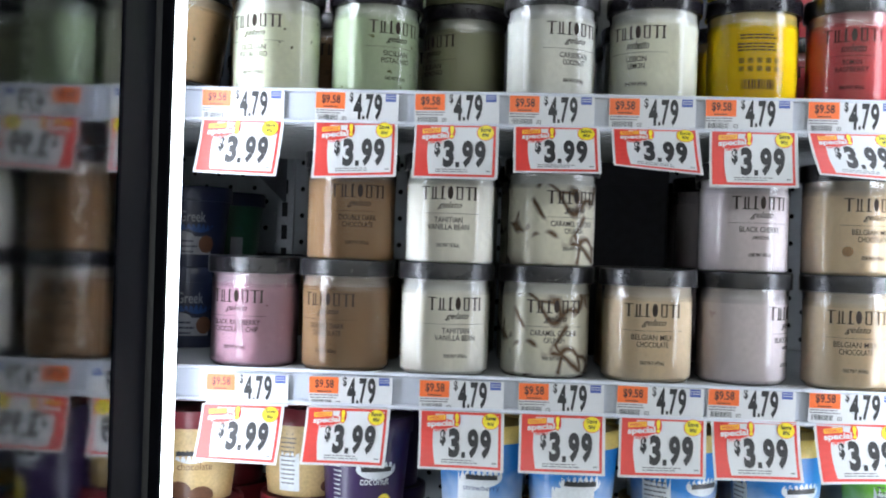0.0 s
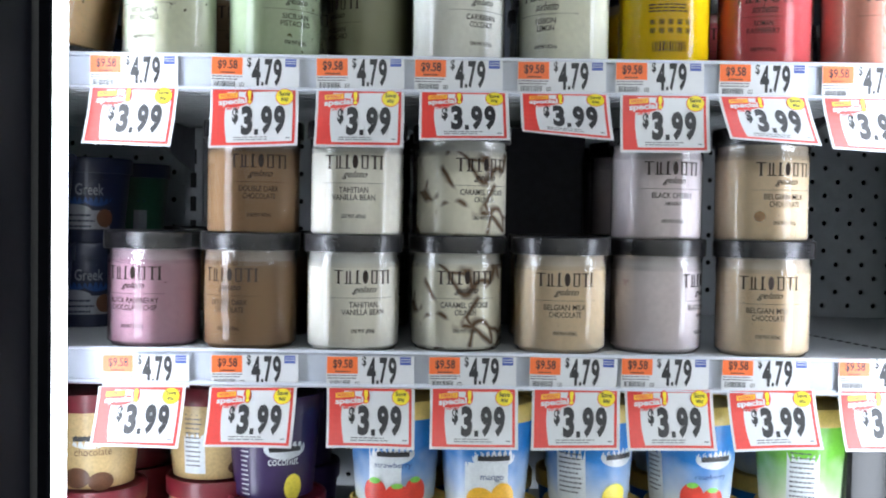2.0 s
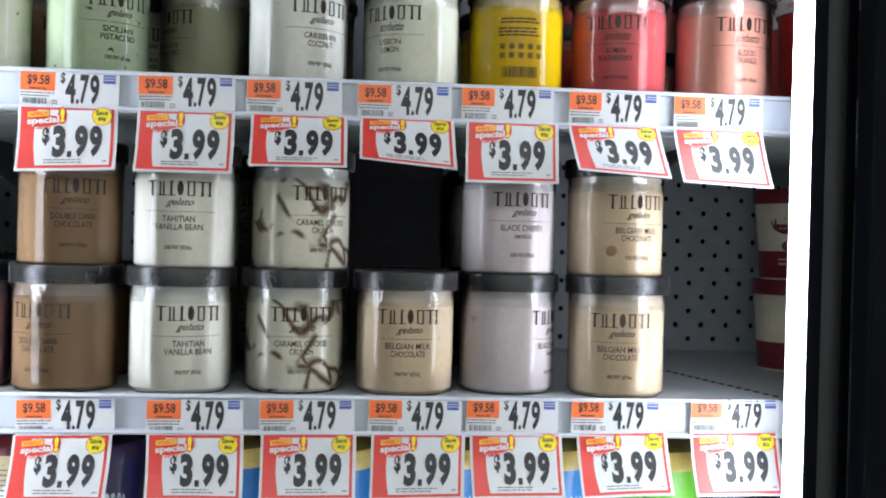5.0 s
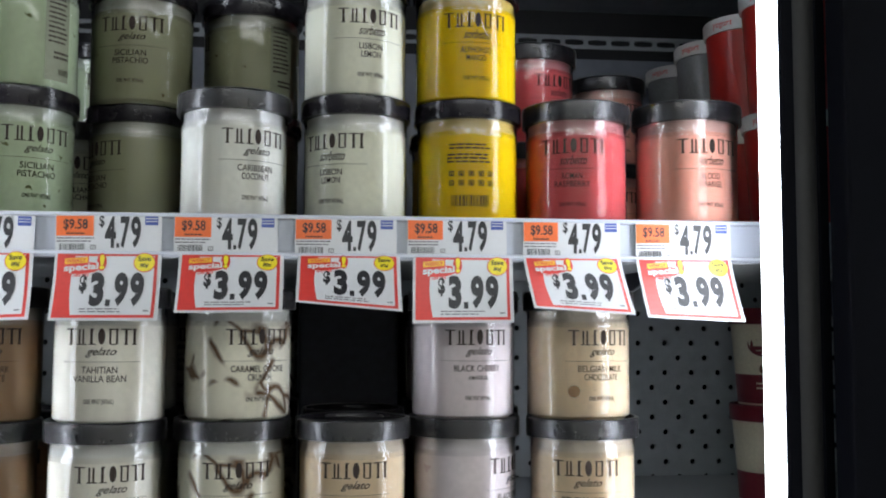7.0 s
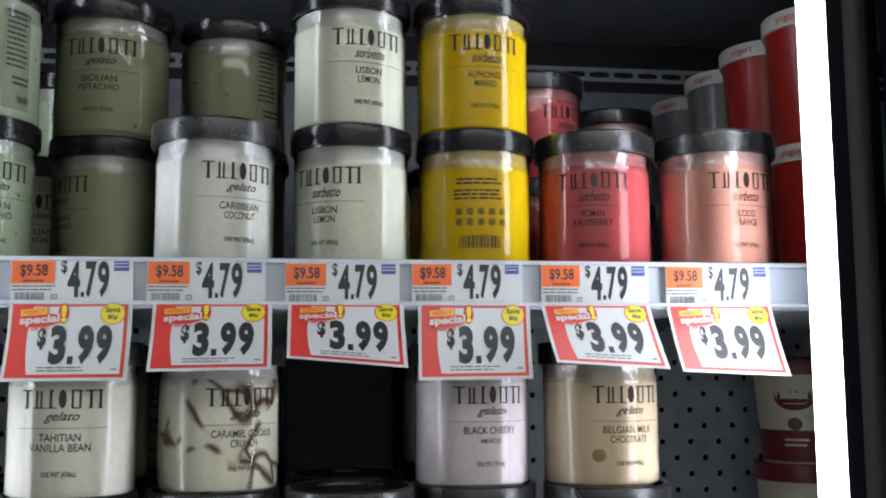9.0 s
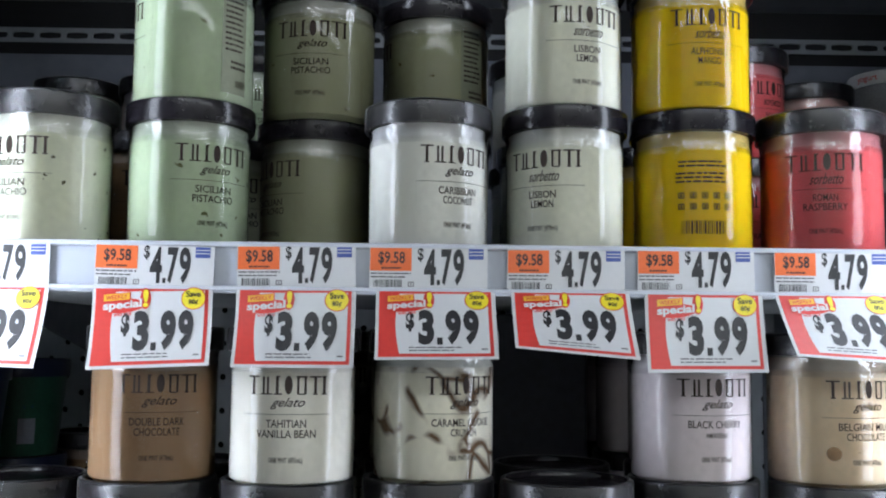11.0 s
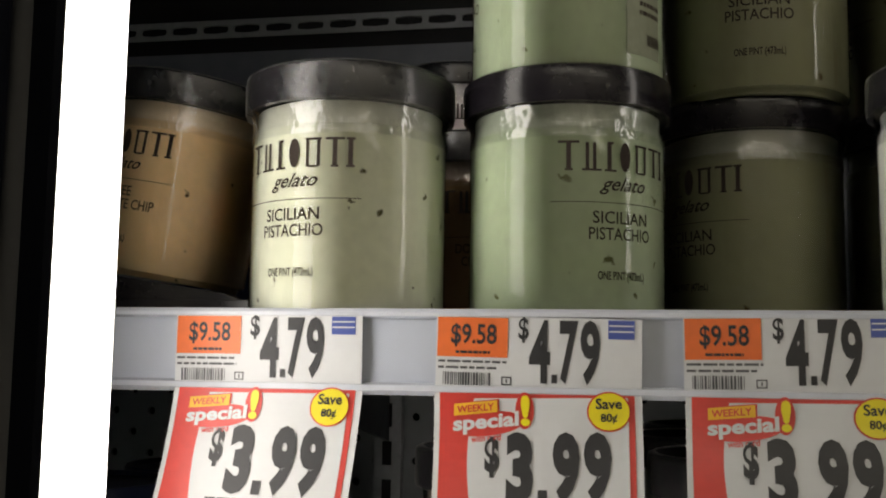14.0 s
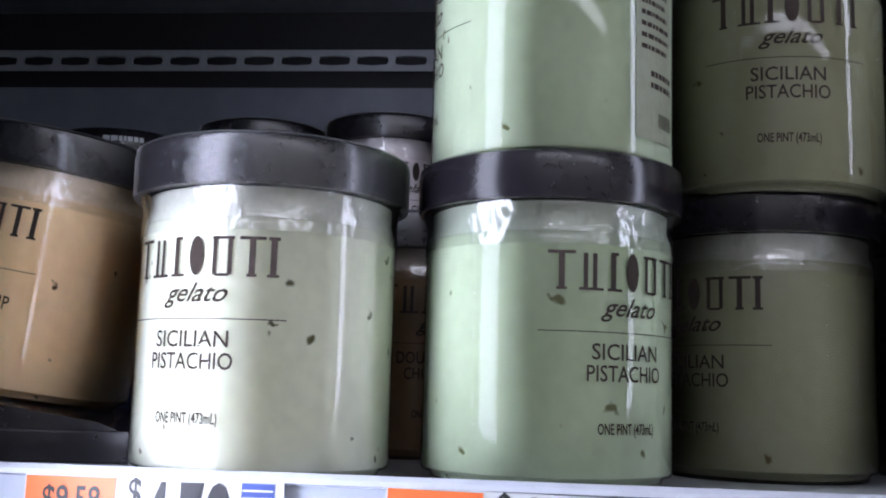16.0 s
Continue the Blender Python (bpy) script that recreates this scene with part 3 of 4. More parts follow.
SHELL_GEO = lathe([(0.0, 0.0006), (0.0370, 0.0), (0.0398, 0.0002), (0.0406, 0.0030), (0.0432, 0.0036), (R, 0.0050), (R, 0.0783), (0.0433, 0.0818), (0.0428, 0.0838), (0.0432, 0.0878), (0.0438, 0.0917)], 64)
SEAL_GEO = lathe([(0.0441, 0.0778), (0.0440, 0.0828), (0.0437, 0.0853), (0.0443, 0.0898), (0.0452, 0.0917)], 64)
FILM_GEO = lathe([(0.0453, 0.0913), (0.0473, 0.0918), (0.0476, 0.0931), (0.0477, 0.1053), (0.0473, 0.1078), (0.0456, 0.1087), (0.0442, 0.1086)], 64)


def jar_print(script, lines, back):
    """All ink of one jar, flat: name mark as bars, script word, rule, flavour, contents line."""
    if back == "ingredients":
        return join(shifted(bars(2, 0.036, 0.0030, 0.0014, 5), 0, 0.0655), shifted(bars(3, 0.042, 0.0030, 0.0014, 6), 0.001, 0.057),
                    *[shifted(join(rect2(-0.0022, 0.0022, 0.0036, 0.0044), rect2(-0.0022, 0.0022, 0, 0.0008), rect2(-0.0022, -0.0014, 0.0008, 0.0036), rect2(0.0014, 0.0022, 0.0008, 0.0036), rect2(-0.0007, 0.0007, 0.001, 0.0032)),
                              -0.016 + 0.0084 * i, 0.0395 - 0.0080 * j) for i in range(5) for j in range(2)],
                    shifted(barcode(0.032, 0.0095, 4), 0, 0.0140))
    if back == "nutrition":
        return join(shifted(bars(11, 0.018, 0.0040, 0.0017, 9), 0, 0.078), shifted(bars(2, 0.016, 0.004, 0.002, 3), 0.004, 0.029),
                    shifted(barcode(0.011, 0.005, 8), 0.006, 0.012))
    two = lines[1] if len(lines) > 1 else ""
    small = two == "AMARENA"
    return join(shifted(brand_bars(0.057, 0.0125), 0, 0.0598), shifted(words(script, 0.0078, 0.0235, 0.01, 0.5), 0.001, 0.0500),
                rect2(-0.031, 0.031, 0.0466, 0.0469, 16, 1),
                shifted(words(lines[0], 0.0052, 0.0034 * len(lines[0]), 0.008), 0.0, 0.0380),
                shifted(words(two, 0.0036 if small else 0.0052, (0.0024 if small else 0.0034) * len(two), 0.008), 0.0, 0.0312),
                shifted(words("ONE PINT (473mL)", 0.0046, 0.0230, 0.02), 0.0, 0.0137))


def jar(flavour, x, y, z, turn=0.0, back="", tilt=(0, 0), group="dessert jars on the shelves"):
    """A clear pint jar with a screw lid; turn: where its print faces."""
    key = (flavour, back)
    where = pose(x, y, z, tilt[0], tilt[1], turn)
    if key in JARS:
        return copy_thing(JARS[key], where)
    f = FLAVOURS[flavour]
    ob = thing("dessert_jar", 0, 0, 0, f[7] + " jar with a black screw lid" + (", back turned" if back else ""), "dessert jar", group)
    ob.matrix_basis = where
    filling = part("filling", FILL_GEO, FILL[flavour], ob, f[7] + " frozen dessert", smooth=50)
    part("frosted_rim", FROST_GEO, FROST[flavour], filling, "frosty rim of dessert", smooth=50)
    tub = part("tub", SHELL_GEO, M_SHELL, ob, "clear plastic tub", smooth=60)
    lid = part("lid", LID_GEO, M_LID, ob, "black plastic lid", smooth=40)
    part("seal_film", SEAL_GEO, M_SEAL, lid, "wrinkled clear shrink film", smooth=60)
    if flavour not in ("green", "olive_shade", "lemon", "mango"):
        part("lid_film", FILM_GEO, M_LIDFILM, lid, "clear shrink film round the lid", smooth=60)
    part("print", wrapped(jar_print(f[5], f[6], back), 0.0033, R, 0, 0.00025), M_JARINK, tub, "dark brown printed lettering")
    if back == "nutrition":
        part("print", wrapped(jar_print(f[5], f[6], ""), 0.0033, R, -134, 0.00025), M_JARINK, tub, "dark brown printed lettering")
        part("nutrition_panel", wrapped(rect2(-0.0115, 0.0115, 0, 0.074, 8, 1), 0.010, R, 0, 0.00012), M_NUTRI, tub, "grey nutrition panel")
    JARS[key] = ob
    return ob


S2 = JAR_H - NEST
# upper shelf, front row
for fl, x, y, turn, back in (("pistachio", -0.1911, 1.033, -18, ""), ("green", -0.0944, 1.0515, 36, ""), ("olive_shade", -0.0074, 1.112, -47, ""), ("coconut", 0.0826, 1.0455, 29, ""),
                             ("lemon", 0.1845, 1.056, -29, ""), ("mango", 0.2825, 1.062, -4, "ingredients"), ("raspberry", 0.3780, 1.055, -17.5, ""), ("orange", 0.4745, 1.044, 8, "")):
    jar(fl, x, y, UPPER, turn, back)
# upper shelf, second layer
for fl, x, y, turn, back in (("green", -0.0941, 1.0525, 54, "nutrition"), ("olive_shade", -0.0054, 1.100, -3, ""), ("olive_shade", 0.0879, 1.138, 42, "nutrition"), ("lemon", 0.1834, 1.056, 16.5, ""), ("mango", 0.2805, 1.0575, 4.5, "")):
    jar(fl, x, y, UPPER + S2, turn, back)
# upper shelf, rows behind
for fl, x, y, turn, high in (("darkchoc", -0.155, 1.170, 20, 1), ("cherry", -0.203, 1.390, 20, 2), ("darkchoc", -0.300, 1.405, 0, 2), ("olive_shade", 0.088, 1.140, 10, 1), ("raspberry", 0.378, 1.255, 20, 2),
                             ("orange", 0.494, 1.380, 0, 2), ("lemon", 0.190, 1.190, 15, 1), ("coconut", 0.190, 1.300, 15, 2), ("mango", 0.288, 1.200, 0, 1), ("pistachio", -0.090, 1.200, 20, 1), ("green", -0.090, 1.310, 20, 2)):
    for k in range(high):
        jar(fl, x, y, UPPER + k * S2, turn + 9 * k)
# lower shelf, front row and second layer
for fl, x, y, turn in (("blackrasp", -0.2080, 1.047, -12.5), ("darkchoc", -0.1135, 1.040, -17), ("vanilla", -0.0142, 1.0365, 18), ("caramel", 0.0848, 1.050, 11), ("belgian", 0.1843, 1.0433, 1), ("cherry", 0.2795, 1.058, 59), ("belgian", 0.3786, 1.041, -9)):
    jar(fl, x, y, LOWER, turn)
for fl, x, y, turn in (("darkchoc", -0.1114, 1.040, 17.5), ("vanilla", -0.0117, 1.034, 1), ("caramel", 0.0880, 1.053, 29), ("cherry", 0.2785, 1.0595, 10), ("belgian", 0.3771, 1.0475, 13)):
    last = jar(fl, x, y, LOWER + S2, turn)
part("air_bubble", wrapped(disc2(0, 0, 0.0050, 0.0048, 20), 0.0255, R, -31, 0.0003), M_BUBBLE, last, "round air bubble at the wall")
for fl, x, y, turn, high in (("cherry", 0.296, 1.156, 5, 2), ("cherry", 0.286, 1.255, 20, 2), ("cherry", 0.282, 1.354, 40, 2), ("vanilla", -0.020, 1.150, 0, 2), ("vanilla", -0.012, 1.250, 30, 2), ("darkchoc", -0.112, 1.150, 0, 1),
                             ("darkchoc", -0.262, 1.405, 0, 1), ("caramel", 0.080, 1.158, 0, 2), ("caramel", 0.084, 1.257, 40, 2), ("caramel", 0.082, 1.356, 80, 2), ("belgian", 0.186, 1.145, 30, 1)):
    for k in range(high):
        jar(fl, x, y, LOWER + k * S2, turn)

# coffee jar standing askew on a black tray
tray = thing("tray", -0.294, 1.100, UPPER, "black plastic tray under a tilted jar", "tray", rz=8)
part("body", ([(x, y, z) for y in (-0.05, 0.05) for x, z in ((-0.070, 0), (0.052, 0), (0.052, 0.006), (0.028, 0.0150), (-0.070, 0.0300))], [(0, 1, 2, 3, 4), (9, 8, 7, 6, 5), (0, 5, 6, 1), (1, 6, 7, 2), (2, 7, 8, 3), (3, 8, 9, 4), (4, 9, 5, 0)]), M_LID, tray)
part("rim", box(-0.071, 0.050, -0.0535, -0.0505, 0.0, 0.012, 0.001), M_LID, tray)

# added block: stands in for the deep shade in the gap between jars
gap_block = thing("carton", 0.183, 1.290, LOWER, "added black block that darkens the gap behind the jars", "carton")
part("body", box(-0.052, 0.052, -0.03, 0.09, 0, 0.232, 0.004), C_GAPSHADE, gap_block)
part("flap", box(-0.051, 0.051, -0.0316, -0.0304, 0.205, 0.231), C_GAPSHADE, gap_block)
jar("coffee", -0.284, 1.078, UPPER + 0.0185, 0).matrix_basis = pose(-0.317, 1.108, UPPER + 0.0235, 0, 9, 0) @ pose(0, 0, 0, 0, 0, -20)


# ---------------------------------------------------------------- price labels and sale tags
def price_label(x, z, seed):
    """White shelf label slid into the channel: orange unit price, large price, barcode, blue mark."""
    rnd = random.Random(seed * 3 + 1)
    ob = thing("price_label", x + rnd.uniform(-0.0005, 0.0005), LIP_Y, z + rnd.uniform(-0.0004, 0.0006), "white shelf label with an orange unit price box", "price label", "shelf price labels", ry=rnd.uniform(-0.9, 0.9))
    w, h = 0.080, 0.0300

    def lay(geo, off):
        return [(p[0], -0.0030 - off - 0.0002 * (1 - ((p[1] - h / 2) / (h / 2)) ** 2), p[1]) for p in geo[0]], geo[1]

    part("paper", lay(rect2(0, w, 0, h, 4, 6), 0), M_PAPER, ob)
    orange = part("unit_price_box", lay(rect2(0.0005, 0.0285, 0.0140, h - 0.0005, 2, 3), 0.0003), M_ORANGE, ob, "orange box")
    part("unit_price", lay(join(shifted(words("$9.58", 0.0090, 0.0180, 0.015), 0.0150, 0.0180), shifted(bars(1, 0.014, 0.002, 0.0010, seed), 0.0150, 0.0154)), 0.0006), M_INK, orange, "black price 9.58")
    part("price", lay(join(shifted(words("$", 0.0100, 0.0040, 0.02), 0.0346, 0.0200), shifted(words("4", 0.0245, 0.0082, 0.035), 0.0410, 0.0045), shifted(rect2(-0.0011, 0.0011, 0, 0.0034), 0.0468, 0.0047), shifted(words("7", 0.0245, 0.0072, 0.035), 0.0522, 0.0045), shifted(words("9", 0.0250, 0.0076, 0.035), 0.0604, 0.0043)), 0.0003), M_INK, ob, "large black price 4.79")
    part("small_print", lay(join(shifted(bars(2, 0.028, 0.0024, 0.0009, seed), 0.0150, 0.0118), shifted(barcode(0.019, 0.0050, seed), 0.0125, 0.0030),
                                 shifted(join(rect2(0, 0.004, 0, 0.0005), rect2(0, 0.004, 0.0028, 0.0033), rect2(0, 0.0005, 0.0005, 0.0028), rect2(0.0035, 0.004, 0.0005, 0.0028), rect2(0.0017, 0.0023, 0.0009, 0.0024)), 0.0262, 0.0034)), 0.0003), M_GREYINK, ob, "grey small print and barcode")
    mark = part("mark", lay(rect2(0.0672, 0.0772, 0.0222, 0.0294, 1, 2), 0.0003), M_BLUE, ob, "blue printed mark")
    for v in (0.0248, 0.0270):
        part("stripe", lay(rect2(0.0676, 0.0768, v, v + 0.0006), 0.0006), M_PAPER, mark, "white stripe")
    return ob


def sale_tag(x, z, width, drop, roll, twist, shift, seed):
    """Red-edged sale tag hung under the label; it leans out and curls. twist: how much its foot turns, shift: its foot's sideways throw."""
    ob = thing("sale_tag", x, LIP_Y - 0.0045, z, "white sale tag with red border and yellow badge", "sale tag", "hanging sale tags")
    w, h = width, 0.0548
    lean = math.sqrt(max(h * h - drop * drop, 0.0001))
    rnd = random.Random(seed)
    curl, bow = rnd.uniform(0.002, 0.006), rnd.uniform(-0.002, 0.003)

    def hang(geo, off):
        out = []
        for u, v, _ in geo[0]:                       # v runs from 0 at the head down to -h
            k = -v / h
            a = radians(roll + (twist - roll) * k)
            px, dz = u + shift * k, -drop * k
            dz += math.tan(a) * (u - w / 2)
            out.append((px, -lean * k + curl * k * (1 - k) * 2 + bow * k * (1 - (2 * u / w - 1) ** 2) - off, dz))
        return out, geo[1]

    def rise(geo):                                   # slogan climbs a little
        return [(p[0], p[1] + 0.08 * p[0], 0) for p in geo[0]], geo[1]

    def up(geo, u, v):                               # v measured up from the tag's foot
        return shifted(geo, u, v - h)

    part("paper", hang(shifted(rect2(0, w, 0, h, 6, 8), 0, -h), 0), M_PAPER, ob)
    part("red_border", hang(shifted(rect2(0.0022, w - 0.0028, 0.0022, h - 0.0006, 6, 8), 0, -h), 0.0003), M_RED, ob, "red printed border")
    rows = []
    for k in range(11):                              # white field with a curved edge on one side
        v = 0.0045 + (h - 0.0075) * k / 10
        edge = 0.0132 + 0.0090 * abs(k / 10 - 0.5) ** 1.8
        rows.append((edge, w - 0.0052, v))
    vs = [(a + (b - a) * i / 5, v, 0) for a, b, v in rows for i in range(6)]
    fs = [(j * 6 + i, j * 6 + i + 1, j * 6 + i + 7, j * 6 + i + 6) for j in range(10) for i in range(5)]
    part("field", hang(shifted((vs, fs), 0, -h), 0.0006), M_PAPER, ob)
    part("price", hang(join(up(words("$", 0.0155, 0.0056, 0.045), 0.0228, 0.0215), up(words("3", 0.0275, 0.0104, 0.055), 0.0335, 0.0112), up(rect2(-0.0018, 0.0018, 0, 0.0054), 0.0422, 0.0114),
                            up(words("9", 0.0275, 0.0104, 0.055), 0.0512, 0.0112), up(words("9", 0.0275, 0.0104, 0.055), 0.0630, 0.0112)), 0.0010), M_INK, ob, "large black price 3.99")
    burst = part("burst", hang(join(up(rise(disc2(0, 0, 0.0150, 0.0048)), 0.0205, 0.0420), up(rise(rect2(-0.0092, 0.0092, 0, 0.0058, 2, 1)), 0.0165, 0.0450), up(disc2(0, 0, 0.0036, 0.0072), 0.0355, 0.0470)), 0.0010), M_RED, ob, "red burst behind the slogan")
    rim = part("badge_rim", hang(up(disc2(0, 0, 0.0083, 0.0078), w - 0.0125, 0.0465), 0.0010), M_RED, ob, "red rim")
    part("badge", hang(up(disc2(0, 0, 0.0077, 0.0072), w - 0.0125, 0.0465), 0.0013), M_YELLOW, rim, "round yellow badge")
    part("badge_print", hang(join(up(words("Save", 0.0042, 0.0098, 0.02), w - 0.0125, 0.0475), up(words("80\u00a2", 0.0040, 0.0062, 0.02), w - 0.0125, 0.0418)), 0.0016), M_INK, rim, "black lettering")
    part("slogan_strip", hang(up(rise(rect2(-0.0085, 0.0085, 0, 0.0046, 2, 1)), 0.0165, 0.0458), 0.0013), M_GOLD, burst, "amber strip")
    part("slogan_top", hang(up(rise(words("WEEKLY", 0.0028, 0.0145, 0.02)), 0.0165, 0.0467), 0.0016), M_RED, burst)
    part("slogan", hang(up(rise(words("special", 0.0074, 0.0255, 0.035)), 0.0205, 0.0385), 0.0016), M_PAPER, burst, "white lettering")
    part("slogan_mark", hang(up(words("!", 0.0120, 0.0036, 0.04), 0.0358, 0.0410), 0.0016), M_YELLOW, burst, "yellow exclamation mark")
    part("slogan_foot", hang(up(rise(words("with card", 0.0026, 0.0115, 0.02)), 0.0205, 0.0352), 0.0010), M_RED, ob)
    part("small_print", hang(join(up(bars(2, 0.036, 0.0022, 0.0008, seed), 0.0400, 0.0088), up(bars(1, 0.004, 0.002, 0.0011, 1), w - 0.009, 0.0072)), 0.0010), M_GREYINK, ob, "grey small print")
    return ob


TAGS = {
    # shelf: (x of label, x of tag, drop, roll at head, at foot, foot's throw)
    UPPER: ((-0.2520, -0.2505, 0.0535, 0.5, -1.5, -0.004), (-0.1420, -0.1415, 0.0535, 1.2, 2.6, 0.001), (-0.0460, -0.0455, 0.0525, 0.7, 0.2, 0.0), (0.0435, 0.0480, 0.0460, 0.3, 0.8, 0.001),
            (0.1365, 0.1390, 0.0415, 0.2, -4.9, 0.0), (0.2255, 0.2295, 0.0530, 0.0, 0.6, -0.001), (0.3185, 0.3180, 0.0440, 0.3, -3.6, 0.003), (0.4120, 0.4110, 0.0500, 0.5, -2.6, 0.003)),
    LOWER: ((-0.2390, -0.2415, 0.0525, 0.6, -1.0, -0.003), (-0.1385, -0.1400, 0.0520, 0.8, 0.0, -0.002), (-0.0335, -0.0325, 0.0535, 0.2, -0.4, 0.001), (0.0605, 0.0620, 0.0535, 0.5, 0.4, 0.0),
            (0.1515, 0.1550, 0.0540, 0.5, 1.2, -0.001), (0.2355, 0.2390, 0.0530, 0.8, 0.8, 0.002), (0.3275, 0.3320, 0.0515, 1.4, 2.6, 0.003), (0.4340, 0.4330, 0.0535, 0.8, 0.4, 0.004)),
}
for level, row in TAGS.items():
    for n, (lx, tx, drop, roll, twist, shift) in enumerate(row):
        slope = 0.011 * (lx - 0.15) if level == LOWER else 0.0       # the lower row climbs a little
        price_label(lx, EDGE[level] - 0.0330 + slope, n + int(level * 100))
        sale_tag(tx, EDGE[level] - 0.0315 + slope, 0.0800, drop, roll, twist, shift, n * 7 + int(level * 100))


# ---------------------------------------------------------------- paper pints
def pint(name_label, cup, lid, x, y, z, turn=0, group="paper pints", r0=0.0385, r1=0.0455, h=0.092, lid_h=0.016, decor=(), lid_decor=()):
    """Tapered paper pint with a rolled lid. decor: (part name, flat pattern, height, material, turn, label)."""
    ob = thing("ice_cream_pint", x, y, z, name_label, "ice cream pint", group, rz=turn)
    cone = lambda q: r0 + (r1 - r0) * q / h
    cup_part = part("cup", lathe([(0, 0.003), (r0 - 0.002, 0.003), (r0 - 0.0015, 0), (r0, 0), (r1, h - lid_h), (r1 - 0.001, h - lid_h)], 48), cup, ob, smooth=40)
    lid_part = part("lid", lathe([(r1 - 0.001, h - lid_h - 0.001), (r1 + 0.0022, h - lid_h - 0.0008), (r1 + 0.0025, h - lid_h + 0.001), (r1 + 0.0030, h - 0.002), (r1 + 0.0020, h), (r1 - 0.0005, h), (r1 - 0.0015, h - 0.0025), (0, h - 0.0025)], 48), lid, ob, smooth=40)
    for nm, geo, height, m, a, off, lab in decor:
        part(nm, wrapped(geo, height, lambda q: cone(q), a, off + 0.0004), m, cup_part, lab)
    for nm, geo, height, m, a, off, lab in lid_decor:
        part(nm, wrapped(geo, height, r1 + 0.0030, a, off), m, lid_part, lab)
    return ob


def paint(name, c, rough=0.4, vary=0.12, scale=40):
    return mat(name, c, rough, vary=vary, scale=scale, bump=0.06, coat=0.2)



def fade(name, upper, lower):
    """Printed wash that runs from one tone to another down the cup, with a ragged edge."""
    m = paint(name, upper)
    n, l = m.node_tree.nodes, m.node_tree.links
    b = n["Principled BSDF"]
    base = b.inputs["Base Color"].links[0].from_socket
    tc, sep, noise_ = n.new("ShaderNodeTexCoord"), n.new("ShaderNodeSeparateXYZ"), n.new("ShaderNodeTexNoise")
    noise_.inputs["Scale"].default_value = 30
    l.new(tc.outputs["Object"], sep.inputs[0])
    l.new(tc.outputs["Object"], noise_.inputs["Vector"])
    add = n.new("ShaderNodeMath")
    add.operation = "MULTIPLY_ADD"
    add.inputs[1].default_value = 0.05
    l.new(noise_.outputs["Fac"], add.inputs[0])
    l.new(sep.outputs["Z"], add.inputs[2])
    rng = n.new("ShaderNodeMapRange")
    rng.inputs["From Min"].default_value, rng.inputs["From Max"].default_value = 0.028, 0.075
    l.new(add.outputs[0], rng.inputs["Value"])
    mix = n.new("ShaderNodeMix")
    mix.data_type = "RGBA"
    l.new(rng.outputs[0], mix.inputs[0])
    mix.inputs[6].default_value = (*lower, 1)
    l.new(base, mix.inputs[7])
    l.new(mix.outputs[2], b.inputs["Base Color"])
    return m


C_CREAM = paint("cream carton print", (0.58, 0.42, 0.20), vary=0.2)
C_BURG = paint("burgundy carton print", (0.16, 0.012, 0.022))
C_PURPLE = paint("deep purple carton print", (0.030, 0.012, 0.070))
C_PALE = paint("pale white carton print", (0.70, 0.74, 0.77))
C_FADE = fade("blue to white carton print", (0.012, 0.20, 0.58), (0.68, 0.73, 0.76))
C_GREENFADE = fade("green to white carton print", (0.18, 0.55, 0.05), (0.80, 0.86, 0.72))
C_GREEN = paint("leaf green carton print", (0.20, 0.55, 0.08), vary=0.25)
C_GOLD = paint("gold lid print", (0.70, 0.52, 0.14), vary=0.2, scale=80)
C_BERRY = paint("strawberry red print", (0.72, 0.05, 0.03), vary=0.25, scale=90)
C_MANGO = paint("mango yellow print", (0.88, 0.48, 0.04), vary=0.2)
C_LEMON = paint("lemon yellow print", (0.88, 0.74, 0.08), vary=0.2)
C_NAVY = paint("navy carton print", (0.010, 0.016, 0.045))
C_BLUE = paint("bright blue carton print", (0.015, 0.06, 0.21), vary=0.2)
C_TEAL = paint("dark green carton print", (0.02, 0.09, 0.05), vary=0.25)
C_BROWN = paint("brown chunk print", (0.14, 0.06, 0.03), vary=0.3, scale=80)
C_IVORY = paint("ivory carton print", (0.72, 0.66, 0.50))
C_SCARLET = paint("scarlet cup print", (0.38, 0.015, 0.010), vary=0.12)
C_GREY = paint("frosted grey cup", (0.16, 0.165, 0.17), vary=0.25)
C_WHITE = paint("white lid card", (0.62, 0.62, 0.62))
C_BLACKBAG = paint("black glossy wrapper", (0.012, 0.012, 0.014), 0.25)
C_RINK = paint("red lid lettering", (0.60, 0.03, 0.03))


def stepped_bar(width, height):
    """One dark bar with a gently uneven upper edge, in place of a name."""
    v, f = rect2(-width / 2, width / 2, -height / 2, height / 2, 23, 1)
    return [(x, y - (height * (0.18 + 0.14 * math.sin(k * 2.1)) if y > 0 else 0), 0) for k, (x, y, _) in enumerate(v)], f


def brand_oval(turn, z=0.049, w=0.021):
    """Cream oval with a dark bar standing for the maker's name."""
    return [("oval", disc2(0, 0, w, 0.0105), z, C_PALE, turn, 0.0003, "white oval panel"), ("name_bar", stepped_bar(w * 1.5, 0.0060), z, M_INK, turn, 0.0006, "dark bars")]


def back_panel(turn, seed, w=0.030):
    return [("panel", rect2(-w / 2, w / 2, -0.030, 0.034, 6, 3), 0.036, C_PALE, turn, 0.0003, "white back panel"), ("small_print", shifted(bars(12, w * 0.8, 0.0046, 0.0014, seed), 0, 0.028), 0.036, M_GREYINK, turn, 0.0006, "grey small print")]


